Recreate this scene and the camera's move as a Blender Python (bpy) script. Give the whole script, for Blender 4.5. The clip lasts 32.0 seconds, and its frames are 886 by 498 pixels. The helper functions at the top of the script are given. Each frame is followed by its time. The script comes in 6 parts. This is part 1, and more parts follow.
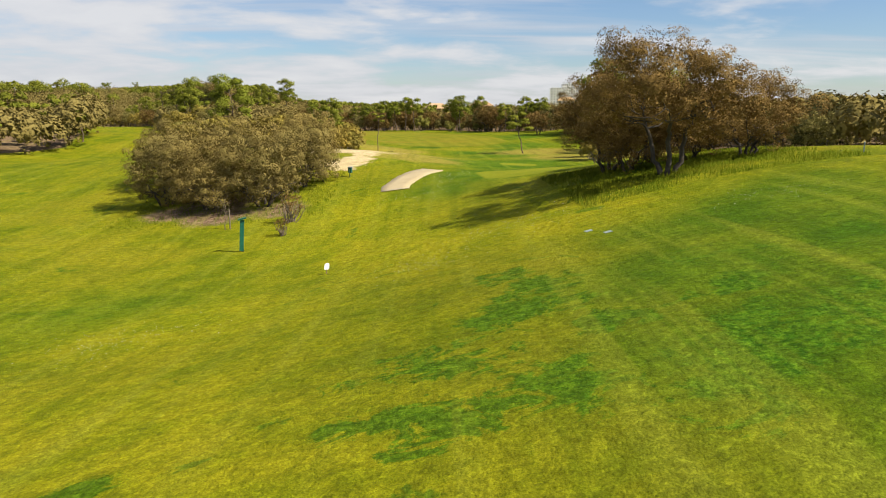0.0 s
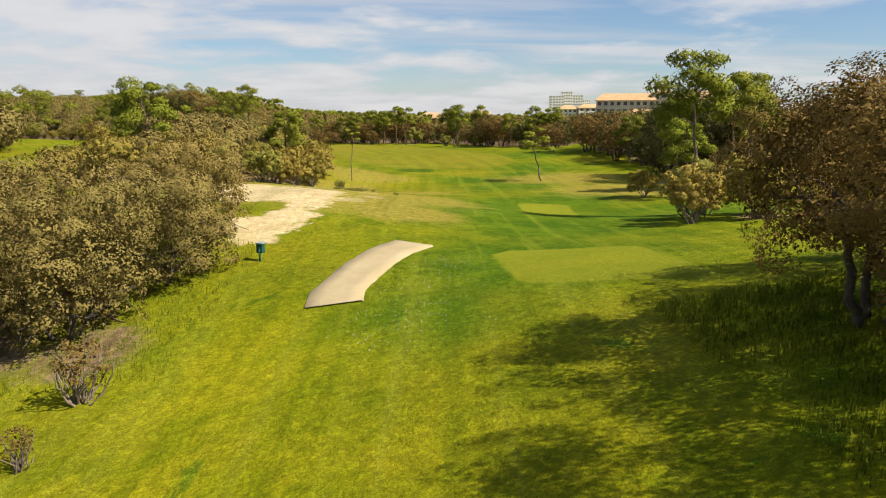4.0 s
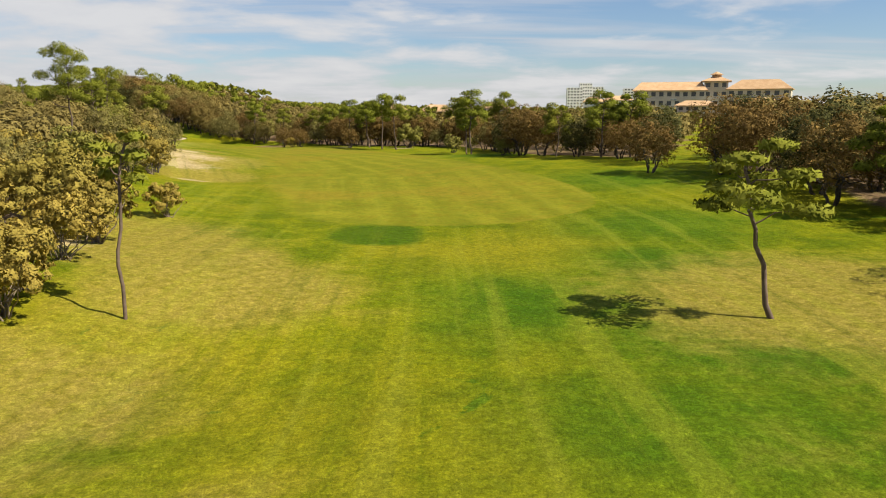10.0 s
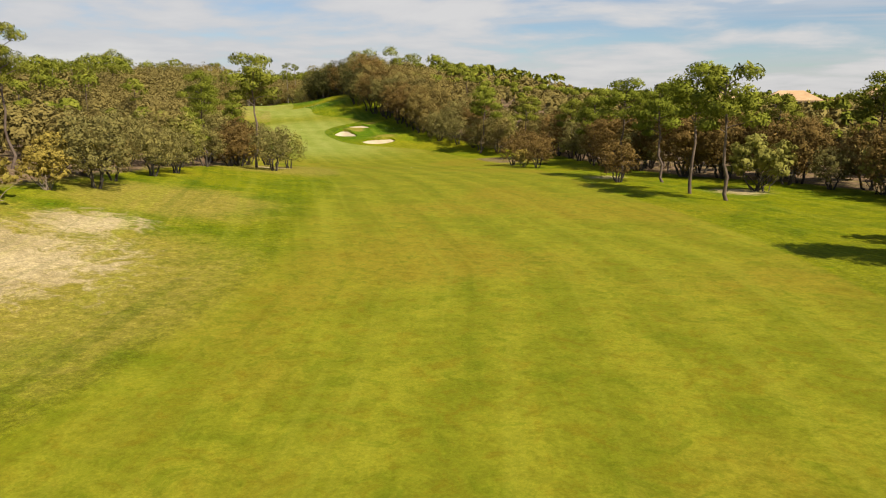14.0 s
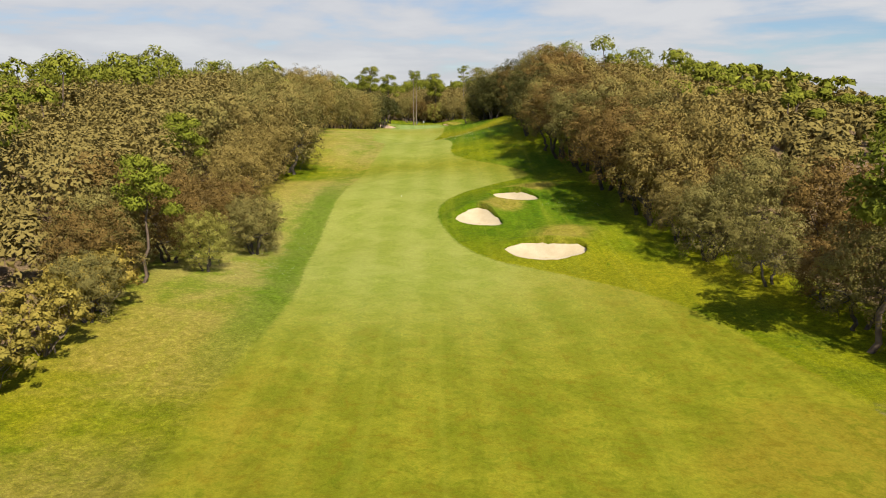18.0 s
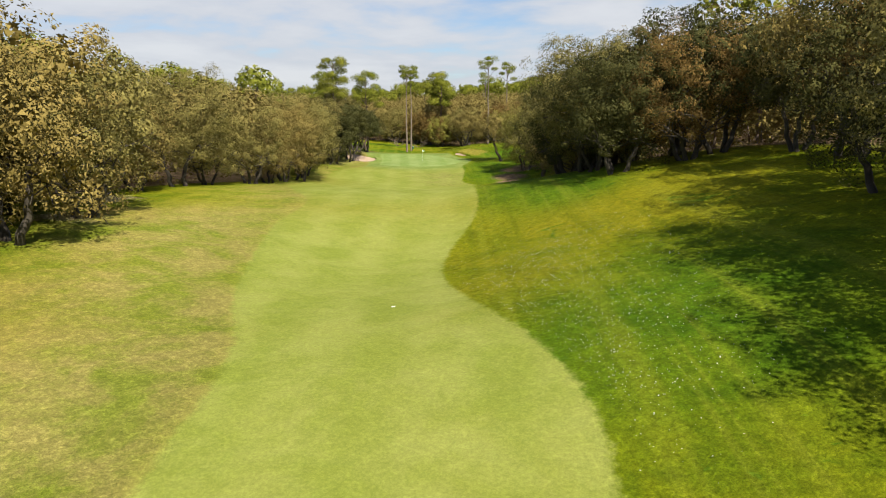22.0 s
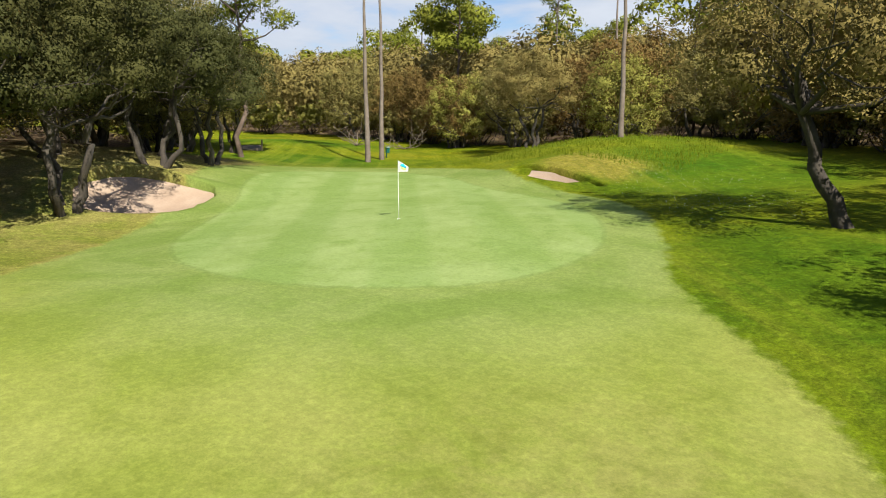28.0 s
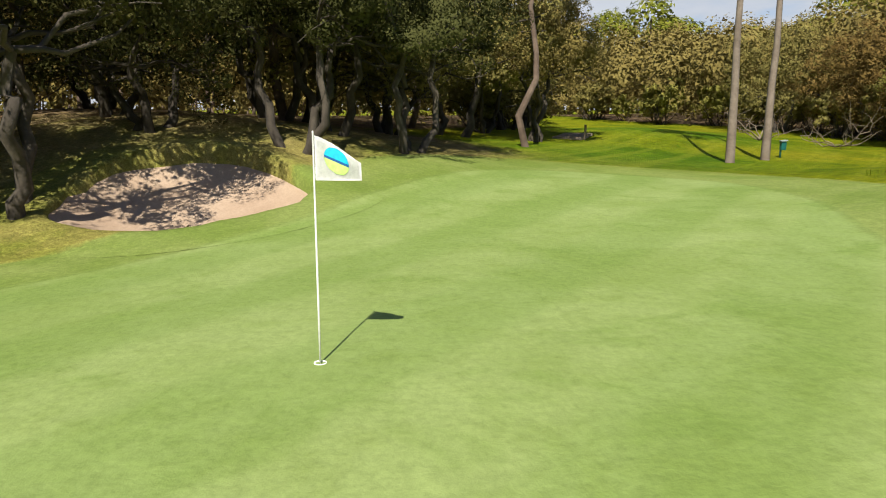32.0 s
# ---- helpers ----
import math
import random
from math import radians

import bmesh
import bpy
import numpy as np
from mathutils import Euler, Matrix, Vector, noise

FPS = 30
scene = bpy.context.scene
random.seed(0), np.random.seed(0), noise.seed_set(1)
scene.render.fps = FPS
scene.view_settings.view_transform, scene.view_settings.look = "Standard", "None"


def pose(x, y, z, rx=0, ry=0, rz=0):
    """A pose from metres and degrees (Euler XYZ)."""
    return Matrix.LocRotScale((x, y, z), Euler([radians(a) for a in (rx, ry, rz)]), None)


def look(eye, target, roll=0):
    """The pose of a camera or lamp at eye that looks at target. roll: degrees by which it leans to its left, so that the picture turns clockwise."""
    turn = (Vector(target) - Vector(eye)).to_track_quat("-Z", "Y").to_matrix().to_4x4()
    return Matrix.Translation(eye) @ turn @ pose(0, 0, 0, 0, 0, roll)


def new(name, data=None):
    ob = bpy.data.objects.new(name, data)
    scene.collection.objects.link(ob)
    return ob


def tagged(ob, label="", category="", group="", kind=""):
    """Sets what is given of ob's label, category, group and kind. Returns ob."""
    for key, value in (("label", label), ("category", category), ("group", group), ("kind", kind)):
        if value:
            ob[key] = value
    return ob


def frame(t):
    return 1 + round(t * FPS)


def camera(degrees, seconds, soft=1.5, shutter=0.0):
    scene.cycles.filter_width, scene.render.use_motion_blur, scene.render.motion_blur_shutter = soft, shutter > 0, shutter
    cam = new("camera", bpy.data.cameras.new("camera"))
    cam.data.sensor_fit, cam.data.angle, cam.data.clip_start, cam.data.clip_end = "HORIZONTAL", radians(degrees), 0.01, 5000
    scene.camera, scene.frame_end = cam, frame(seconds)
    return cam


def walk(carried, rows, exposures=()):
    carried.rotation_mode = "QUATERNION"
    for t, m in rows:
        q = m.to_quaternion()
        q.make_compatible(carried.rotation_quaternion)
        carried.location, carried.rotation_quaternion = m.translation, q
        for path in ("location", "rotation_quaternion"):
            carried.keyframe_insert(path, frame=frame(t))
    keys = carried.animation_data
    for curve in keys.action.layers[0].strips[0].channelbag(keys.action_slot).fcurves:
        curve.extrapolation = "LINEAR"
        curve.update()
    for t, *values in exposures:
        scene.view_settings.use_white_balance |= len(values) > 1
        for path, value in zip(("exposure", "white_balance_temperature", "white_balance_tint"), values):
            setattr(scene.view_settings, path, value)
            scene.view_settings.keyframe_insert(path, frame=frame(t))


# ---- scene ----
cam = camera(63.66, 32.0, soft=1.05)
PATH = [
    (0.0, pose(0.000, -0.000, 9.000, 78.714, 0, -0.000) @ pose(0, 0, 0, 0, 0, -0.023)),
    (0.5, pose(0.084, 3.159, 9.197, 78.767, 0, -0.041) @ pose(0, 0, 0, 0, 0, -0.028)),
    (1.0, pose(0.128, 6.469, 9.426, 78.814, 0, -0.089) @ pose(0, 0, 0, 0, 0, -0.023)),
    (1.5, pose(0.166, 9.974, 9.658, 78.878, 0, -0.135) @ pose(0, 0, 0, 0, 0, 0.008)),
    (2.0, pose(0.155, 13.592, 9.786, 78.970, 0, -0.248) @ pose(0, 0, 0, 0, 0, 0.036)),
    (2.5, pose(0.144, 17.416, 9.835, 79.046, 0, -0.325) @ pose(0, 0, 0, 0, 0, 0.068)),
    (3.0, pose(0.187, 21.662, 9.839, 79.128, 0, -0.357) @ pose(0, 0, 0, 0, 0, 0.066)),
    (3.5, pose(0.266, 26.261, 9.778, 79.237, 0, -0.331) @ pose(0, 0, 0, 0, 0, 0.025)),
    (5.5, pose(0.654, 41.451, 9.878, 79.439, 0, -0.236) @ pose(0, 0, 0, 0, 0, -0.044)),
    (6.0, pose(0.769, 46.264, 9.823, 79.471, 0, -0.209) @ pose(0, 0, 0, 0, 0, -0.038)),
    (6.5, pose(0.837, 51.362, 9.771, 79.459, 0, -0.229) @ pose(0, 0, 0, 0, 0, -0.017)),
    (7.0, pose(0.941, 56.767, 9.687, 79.417, 0, -0.212) @ pose(0, 0, 0, 0, 0, -0.007)),
    (7.5, pose(0.945, 61.979, 9.609, 79.347, 0, -0.211) @ pose(0, 0, 0, 0, 0, -0.024)),
    (8.0, pose(1.006, 67.538, 9.501, 79.246, 0, -0.185) @ pose(0, 0, 0, 0, 0, -0.035)),
    (8.5, pose(1.087, 74.295, 9.362, 79.138, 0, -0.215) @ pose(0, 0, 0, 0, 0, -0.010)),
    (9.0, pose(1.129, 82.134, 9.214, 79.060, 0, -0.189) @ pose(0, 0, 0, 0, 0, 0.025)),
    (9.5, pose(1.217, 90.211, 9.169, 78.975, 0, 0.037) @ pose(0, 0, 0, 0, 0, 0.047)),
    (10.0, pose(1.198, 99.539, 9.143, 78.858, 0, 0.392) @ pose(0, 0, 0, 0, 0, 0.034)),
    (10.5, pose(1.323, 109.356, 9.156, 78.733, 0, 1.473) @ pose(0, 0, 0, 0, 0, 0.009)),
    (11.0, pose(1.329, 119.920, 9.082, 78.631, 0, 3.879) @ pose(0, 0, 0, 0, 0, -0.008)),
    (11.5, pose(1.203, 130.840, 8.973, 78.516, 0, 6.830) @ pose(0, 0, 0, 0, 0, -0.019)),
    (12.0, pose(0.780, 141.888, 8.870, 78.386, 0, 10.155) @ pose(0, 0, 0, 0, 0, -0.021)),
    (12.5, pose(-0.009, 153.644, 8.826, 78.245, 0, 13.806) @ pose(0, 0, 0, 0, 0, -0.026)),
    (13.0, pose(-1.606, 165.559, 8.903, 78.111, 0, 17.373) @ pose(0, 0, 0, 0, 0, -0.037)),
    (13.5, pose(-3.612, 176.495, 9.055, 77.999, 0, 20.766) @ pose(0, 0, 0, 0, 0, -0.038)),
    (14.0, pose(-6.546, 188.283, 9.279, 77.908, 0, 24.692) @ pose(0, 0, 0, 0, 0, -0.008)),
    (14.5, pose(-9.920, 199.872, 9.598, 77.835, 0, 28.898) @ pose(0, 0, 0, 0, 0, 0.045)),
    (16.5, pose(-24.733, 241.881, 10.618, 78.172, 0, 41.160) @ pose(0, 0, 0, 0, 0, -0.055)),
    (17.0, pose(-32.875, 252.125, 11.273, 78.203, 0, 41.507) @ pose(0, 0, 0, 0, 0, -0.083)),
    (17.5, pose(-41.322, 261.937, 11.870, 78.224, 0, 41.685) @ pose(0, 0, 0, 0, 0, -0.090)),
    (18.0, pose(-49.748, 271.112, 12.387, 78.252, 0, 41.685) @ pose(0, 0, 0, 0, 0, -0.046)),
    (18.5, pose(-58.047, 279.935, 12.651, 78.314, 0, 41.595) @ pose(0, 0, 0, 0, 0, -0.002)),
    (19.0, pose(-66.017, 289.125, 12.792, 78.406, 0, 41.779) @ pose(0, 0, 0, 0, 0, 0.045)),
    (19.5, pose(-74.110, 298.203, 12.840, 78.524, 0, 41.867) @ pose(0, 0, 0, 0, 0, 0.068)),
    (20.0, pose(-82.333, 307.228, 12.781, 78.676, 0, 41.924) @ pose(0, 0, 0, 0, 0, 0.075)),
    (20.5, pose(-90.675, 316.189, 12.795, 78.820, 0, 41.872) @ pose(0, 0, 0, 0, 0, 0.058)),
    (21.0, pose(-99.395, 325.103, 13.005, 78.882, 0, 41.752) @ pose(0, 0, 0, 0, 0, 0.029)),
    (21.5, pose(-108.552, 334.272, 13.283, 78.870, 0, 41.706) @ pose(0, 0, 0, 0, 0, 0.016)),
    (22.0, pose(-117.340, 343.198, 13.475, 78.846, 0, 41.629) @ pose(0, 0, 0, 0, 0, 0.011)),
    (22.5, pose(-125.894, 352.185, 13.548, 78.863, 0, 41.670) @ pose(0, 0, 0, 0, 0, -0.003)),
    (23.0, pose(-134.082, 360.672, 13.179, 78.882, 0, 41.629) @ pose(0, 0, 0, 0, 0, -0.013)),
    (23.5, pose(-141.523, 367.901, 12.667, 78.888, 0, 41.299) @ pose(0, 0, 0, 0, 0, -0.021)),
    (24.0, pose(-148.148, 374.897, 12.086, 78.883, 0, 41.225) @ pose(0, 0, 0, 0, 0, -0.026)),
    (24.5, pose(-154.617, 381.971, 11.416, 78.889, 0, 41.319) @ pose(0, 0, 0, 0, 0, -0.028)),
    (25.0, pose(-160.751, 388.485, 10.829, 78.914, 0, 41.205) @ pose(0, 0, 0, 0, 0, -0.026)),
    (25.5, pose(-166.285, 394.358, 10.152, 78.932, 0, 41.003) @ pose(0, 0, 0, 0, 0, -0.013)),
    (27.5, pose(-185.948, 417.407, 8.518, 78.891, 0, 41.813) @ pose(0, 0, 0, 0, 0, -0.099)),
    (28.0, pose(-189.411, 421.040, 7.806, 78.999, 0, 41.699) @ pose(0, 0, 0, 0, 0, -0.050)),
    (28.5, pose(-192.203, 424.164, 7.356, 79.085, 0, 42.062) @ pose(0, 0, 0, 0, 0, -0.005)),
    (29.0, pose(-194.607, 427.142, 7.211, 79.117, 0, 44.126) @ pose(0, 0, 0, 0, 0, 0.037)),
    (29.5, pose(-196.587, 429.392, 6.988, 79.087, 0, 47.232) @ pose(0, 0, 0, 0, 0, 0.071)),
    (30.0, pose(-198.074, 431.651, 6.723, 79.015, 0, 50.459) @ pose(0, 0, 0, 0, 0, 0.074)),
    (30.5, pose(-199.102, 433.795, 6.520, 78.946, 0, 54.108) @ pose(0, 0, 0, 0, 0, 0.056)),
    (31.0, pose(-199.863, 435.746, 6.408, 78.915, 0, 60.278) @ pose(0, 0, 0, 0, 0, 0.041)),
    (31.5, pose(-200.534, 437.461, 6.339, 78.917, 0, 68.368) @ pose(0, 0, 0, 0, 0, 0.034)),
    (32.0, pose(-201.259, 438.868, 6.252, 78.954, 0, 77.688) @ pose(0, 0, 0, 0, 0, 0.042)),
]
walk(cam, PATH, exposures=[
    (0.0, 0.62, 6500, 10), (3.0, 0.62, 6550, 10), (6.0, 0.50, 6700, 10), (9.0, 0.50, 6650, 10), (11.0, 0.60, 6600, 10), (14.0, 0.48, 6750, 10), (18.0, 0.52, 6550, 10), (20.0, 0.56, 6450, 10),
    (23.0, 0.66, 6300, 9), (25.0, 0.74, 6250, 9), (28.0, 0.68, 6000, 9), (30.0, 0.56, 6100, 9), (32.0, 0.50, 6150, 9)])

# ---- daylight ----
SUN_TO = Vector((0.635, -0.245, 0.733)).normalized()
sun = new("sun", bpy.data.lights.new("sun", "SUN"))
sun.data.energy, sun.data.angle, sun.data.color = 5.8, radians(0.55), (1.0, 0.905, 0.73)
sun.matrix_world = look(SUN_TO * 200, (0, 0, 0))


def nodes_of(tree):
    """Shorthand that adds a node with settings and inputs to a node tree."""
    def add(kind, settings=None, **inputs):
        nd = tree.nodes.new(kind)
        for k, v in (settings or {}).items():
            setattr(nd, k, v)
        for k, v in inputs.items():
            sock = nd.inputs[int(k[1:])] if k[0] == "i" and k[1:].isdigit() else nd.inputs[k.replace("_", " ")]
            if isinstance(v, bpy.types.NodeSocket):
                tree.links.new(v, sock)
            else:
                sock.default_value = v
        return nd
    return add


world = bpy.data.worlds.new("sky")
scene.world = world
world.use_nodes = True
wt = world.node_tree
wt.nodes.clear()
add = nodes_of(wt)
sky = add("ShaderNodeTexSky", dict(sky_type="NISHITA", sun_disc=False, sun_elevation=math.asin(SUN_TO.z),
          sun_rotation=math.atan2(SUN_TO.x, SUN_TO.y), air_density=1.0, dust_density=0.3, ozone_density=2.2))
way = add("ShaderNodeTexCoord").outputs["Generated"]
side = add("ShaderNodeSeparateXYZ", Vector=way)
# clouds on a flat layer overhead, so that they close up towards the horizon
rise = add("ShaderNodeMath", dict(operation="ADD"), i0=add("ShaderNodeMath", dict(operation="MAXIMUM"), i0=side.outputs[2], i1=0.0).outputs[0], i1=0.13).outputs[0]
layer = add("ShaderNodeCombineXYZ", X=add("ShaderNodeMath", dict(operation="DIVIDE"), i0=side.outputs[0], i1=rise).outputs[0],
            Y=add("ShaderNodeMath", dict(operation="DIVIDE"), i0=side.outputs[1], i1=rise).outputs[0]).outputs[0]
puff = add("ShaderNodeTexNoise", Vector=layer, Scale=0.95, Detail=9.0, Roughness=0.55, Distortion=0.2).outputs[0]
drawn = add("ShaderNodeMapping", dict(vector_type="POINT"), Vector=layer, Scale=(0.28, 1.5, 1.0), Rotation=(0.0, 0.0, 0.12)).outputs[0]
streak = add("ShaderNodeTexNoise", Vector=drawn, Scale=1.0, Detail=7.0, Roughness=0.52, Distortion=0.5).outputs[0]
lean = add("ShaderNodeMath", dict(operation="MULTIPLY"), i0=side.outputs[0], i1=-0.17).outputs[0]
low = add("ShaderNodeMapRange", Value=side.outputs[2], i1=0.0, i2=0.10, i3=0.15, i4=0.0).outputs[0]
thin = add("ShaderNodeMapRange", Value=side.outputs[2], i1=0.15, i2=0.6, i3=0.0, i4=-0.16).outputs[0]
dense = add("ShaderNodeMath", dict(operation="ADD"), i0=puff, i1=lean).outputs[0]
dense = add("ShaderNodeMath", dict(operation="ADD"), i0=add("ShaderNodeMath", dict(operation="ADD"), i0=dense, i1=low).outputs[0], i1=thin).outputs[0]
cover = add("ShaderNodeMapRange", dict(interpolation_type="SMOOTHSTEP"), Value=dense, i1=0.43, i2=0.66, i3=0.0, i4=0.92).outputs[0]
wisp = add("ShaderNodeMapRange", dict(interpolation_type="SMOOTHSTEP"), Value=streak, i1=0.42, i2=0.70, i3=0.0, i4=0.8).outputs[0]
mask = add("ShaderNodeMath", dict(operation="MAXIMUM"), i0=cover, i1=wisp).outputs[0]
tone = add("ShaderNodeMapRange", Value=puff, i1=0.36, i2=0.62, i3=0.0, i4=1.0).outputs[0]
hue = add("ShaderNodeMix", dict(data_type="RGBA"), i0=tone, i6=(0.74, 0.76, 0.83, 1), i7=(0.95, 0.95, 0.97, 1)).outputs[2]
blue = add("ShaderNodeMix", dict(data_type="RGBA", blend_type="MULTIPLY"), i0=1.0, i6=sky.outputs[0], i7=(0.88, 0.98, 1.14, 1)).outputs[2]
clear = add("ShaderNodeBackground", Color=blue, Strength=0.066)
cloud = add("ShaderNodeBackground", Color=hue, Strength=0.52)
both = add("ShaderNodeMixShader", i0=mask, i1=clear.outputs[0], i2=cloud.outputs[0])
add("ShaderNodeOutputWorld", Surface=both.outputs[0])


# ---- materials ----
def material(name):
    m = bpy.data.materials.new(name)
    m.use_nodes = True
    m.node_tree.nodes.clear()
    return m, nodes_of(m.node_tree)


def rgb(a):
    return (*a, 1.0)


def mixed(add, fac, a, b, mode="MIX"):
    a = rgb(a) if isinstance(a, tuple) and len(a) == 3 else a
    b = rgb(b) if isinstance(b, tuple) and len(b) == 3 else b
    return add("ShaderNodeMix", dict(data_type="RGBA", blend_type=mode), i0=fac, i6=a, i7=b).outputs[2]


def ramp(add, value, lo, hi, a=0.0, b=1.0):
    return add("ShaderNodeMapRange", dict(interpolation_type="SMOOTHSTEP"), Value=value, i1=lo, i2=hi, i3=a, i4=b).outputs[0]


def plain(name, low, high, rough=0.8, scale=3.0, fine=25.0, bump=0.2, metal=0.0, stain=None, spread=0.1):
    """A surface with two scales of mottling, a little relief and object-to-object variation."""
    m, add = material(name)
    co = add("ShaderNodeTexCoord").outputs["Object"]
    big = add("ShaderNodeTexNoise", Vector=co, Scale=scale, Detail=5.0, Roughness=0.6).outputs[0]
    small = add("ShaderNodeTexNoise", Vector=co, Scale=fine, Detail=4.0, Roughness=0.65).outputs[0]
    col = mixed(add, ramp(add, big, 0.3, 0.7), low, high)
    col = mixed(add, ramp(add, small, 0.35, 0.75, 0.0, 0.35), col, tuple(c * 0.55 for c in low))
    if stain:
        col = mixed(add, ramp(add, big, 0.56, 0.7, 0.0, 0.7), col, stain)
    vary = add("ShaderNodeObjectInfo").outputs["Random"]
    gain = add("ShaderNodeMapRange", Value=vary, i1=0.0, i2=1.0, i3=1.0 - spread, i4=1.0 + spread).outputs[0]
    col = add("ShaderNodeVectorMath", dict(operation="SCALE"), i0=col, Scale=gain).outputs[0]
    relief = add("ShaderNodeBump", Height=small, Strength=bump, Distance=0.03).outputs[0]
    b = add("ShaderNodeBsdfPrincipled", Base_Color=col, Roughness=rough, Metallic=metal, Normal=relief)
    add("ShaderNodeOutputMaterial", Surface=b.outputs[0])
    return m


def foliage(name, dark, mid, light, glow=0.13):
    """Leaves: tone by leaf and by plant, some light passing through."""
    m, add = material(name)
    one = add("ShaderNodeNewGeometry").outputs["Random Per Island"]
    plant = add("ShaderNodeObjectInfo").outputs["Random"]
    co = add("ShaderNodeTexCoord").outputs["Object"]
    patch = add("ShaderNodeTexNoise", Vector=co, Scale=0.55, Detail=2.0).outputs[0]
    col = mixed(add, ramp(add, one, 0.0, 0.8, 0.5, 1.0), dark, mid)
    pick = add("ShaderNodeMath", dict(operation="MULTIPLY_ADD"), i0=patch, i1=0.9, i2=add("ShaderNodeMath", dict(operation="MULTIPLY"), i0=plant, i1=0.55).outputs[0]).outputs[0]
    pick = add("ShaderNodeMath", dict(operation="MULTIPLY_ADD"), i0=one, i1=0.08, i2=pick).outputs[0]
    col = mixed(add, ramp(add, pick, 0.62, 1.15), col, light)
    gain = add("ShaderNodeMapRange", Value=plant, i1=0.0, i2=1.0, i3=1.28, i4=0.68).outputs[0]
    col = add("ShaderNodeVectorMath", dict(operation="SCALE"), i0=col, Scale=gain).outputs[0]
    d = add("ShaderNodeBsdfPrincipled", Base_Color=col, Roughness=0.75, Specular_IOR_Level=0.04)
    t = add("ShaderNodeBsdfTranslucent", Color=col)
    mx = add("ShaderNodeMixShader", i0=glow, i1=d.outputs[0], i2=t.outputs[0])
    add("ShaderNodeOutputMaterial", Surface=mx.outputs[0])
    return m


def turf_material():
    m, add = material("turf")
    co = add("ShaderNodeNewGeometry").outputs["Position"]

    def field(name):
        return add("ShaderNodeAttribute", dict(attribute_name=name)).outputs["Fac"]

    def noise_at(scale, detail=5.0, rough=0.6, warp=0.0, vec=None):
        return add("ShaderNodeTexNoise", Vector=vec or co, Scale=scale, Detail=detail, Roughness=rough, Distortion=warp).outputs[0]

    broad, mid, tuft, blade = noise_at(0.055, 5), noise_at(0.33, 6, 0.65, 0.4), noise_at(1.9, 6, 0.7), noise_at(9.0, 5, 0.75)
    # rough grass: lush, sun-bleached and clover patches
    rough = mixed(add, ramp(add, mid, 0.36, 0.62), (0.088, 0.118, 0.003), (0.160, 0.170, 0.004))
    rough = mixed(add, ramp(add, broad, 0.46, 0.64, 0.0, 0.68), rough, (0.208, 0.184, 0.009))
    rough = mixed(add, ramp(add, field("lush"), 0.0, 1.0), rough, mixed(add, ramp(add, mid, 0.35, 0.65), (0.042, 0.094, 0.003), (0.082, 0.132, 0.005)))
    rough = mixed(add, ramp(add, field("pale"), 0.0, 1.0, 0.0, 0.8), rough, mixed(add, ramp(add, mid, 0.35, 0.65), (0.188, 0.200, 0.004), (0.270, 0.245, 0.008)))
    clover = noise_at(0.21, 7, 0.72, 1.0)
    herb = add("ShaderNodeMath", dict(operation="MULTIPLY_ADD"), i0=noise_at(0.9, 7, 0.75, 0.8), i1=2.2, i2=field("clover")).outputs[0]
    rough = mixed(add, ramp(add, clover, 0.62, 0.66, 0.0, 0.7), rough, mixed(add, ramp(add, tuft, 0.3, 0.6), (0.022, 0.075, 0.004), (0.055, 0.120, 0.006)))
    rough = mixed(add, ramp(add, herb, 1.58, 1.72, 0.0, 0.85), rough, mixed(add, ramp(add, noise_at(5.0, 4, 0.7), 0.38, 0.62), (0.020, 0.072, 0.003), (0.075, 0.150, 0.006)))
    rough = mixed(add, ramp(add, tuft, 0.47, 0.66, 0.0, 0.55), rough, mixed(add, 0.5, rough, (0.030, 0.055, 0.002)))
    rough = mixed(add, ramp(add, noise_at(4.2, 5, 0.75), 0.50, 0.68, 0.0, 0.42), rough, mixed(add, 0.6, rough, (0.02, 0.035, 0.001)))
    dry = add("ShaderNodeMath", dict(operation="MULTIPLY_ADD"), i0=mid, i1=0.9, i2=field("dry")).outputs[0]
    straw = mixed(add, ramp(add, tuft, 0.35, 0.7), (0.262, 0.205, 0.045), (0.170, 0.142, 0.018))
    rough = mixed(add, ramp(add, dry, 0.62, 1.15, 0.0, 0.8), rough, straw)
    sand = mixed(add, ramp(add, mid, 0.3, 0.7), (0.42, 0.335, 0.195), (0.31, 0.24, 0.125))
    bare = add("ShaderNodeMath", dict(operation="MULTIPLY_ADD"), i0=noise_at(0.75, 7, 0.75, 1.2), i1=1.9, i2=field("bare")).outputs[0]
    rough = mixed(add, ramp(add, bare, 1.42, 1.85, 0.0, 0.9), rough, sand)
    ragged = add("ShaderNodeMath", dict(operation="MULTIPLY_ADD"), i0=mid, i1=5.0, i2=field("sandy")).outputs[0]
    ragged = add("ShaderNodeMath", dict(operation="MULTIPLY_ADD"), i0=tuft, i1=2.2, i2=ragged).outputs[0]
    sandy = ramp(add, ragged, 3.2, 3.9, 0.95, 0.0)
    rough = mixed(add, sandy, rough, mixed(add, ramp(add, noise_at(0.6, 6, 0.7), 0.35, 0.7), (0.45, 0.36, 0.215), (0.36, 0.28, 0.155)))
    litter = mixed(add, ramp(add, tuft, 0.35, 0.7), (0.112, 0.070, 0.044), (0.225, 0.154, 0.102))
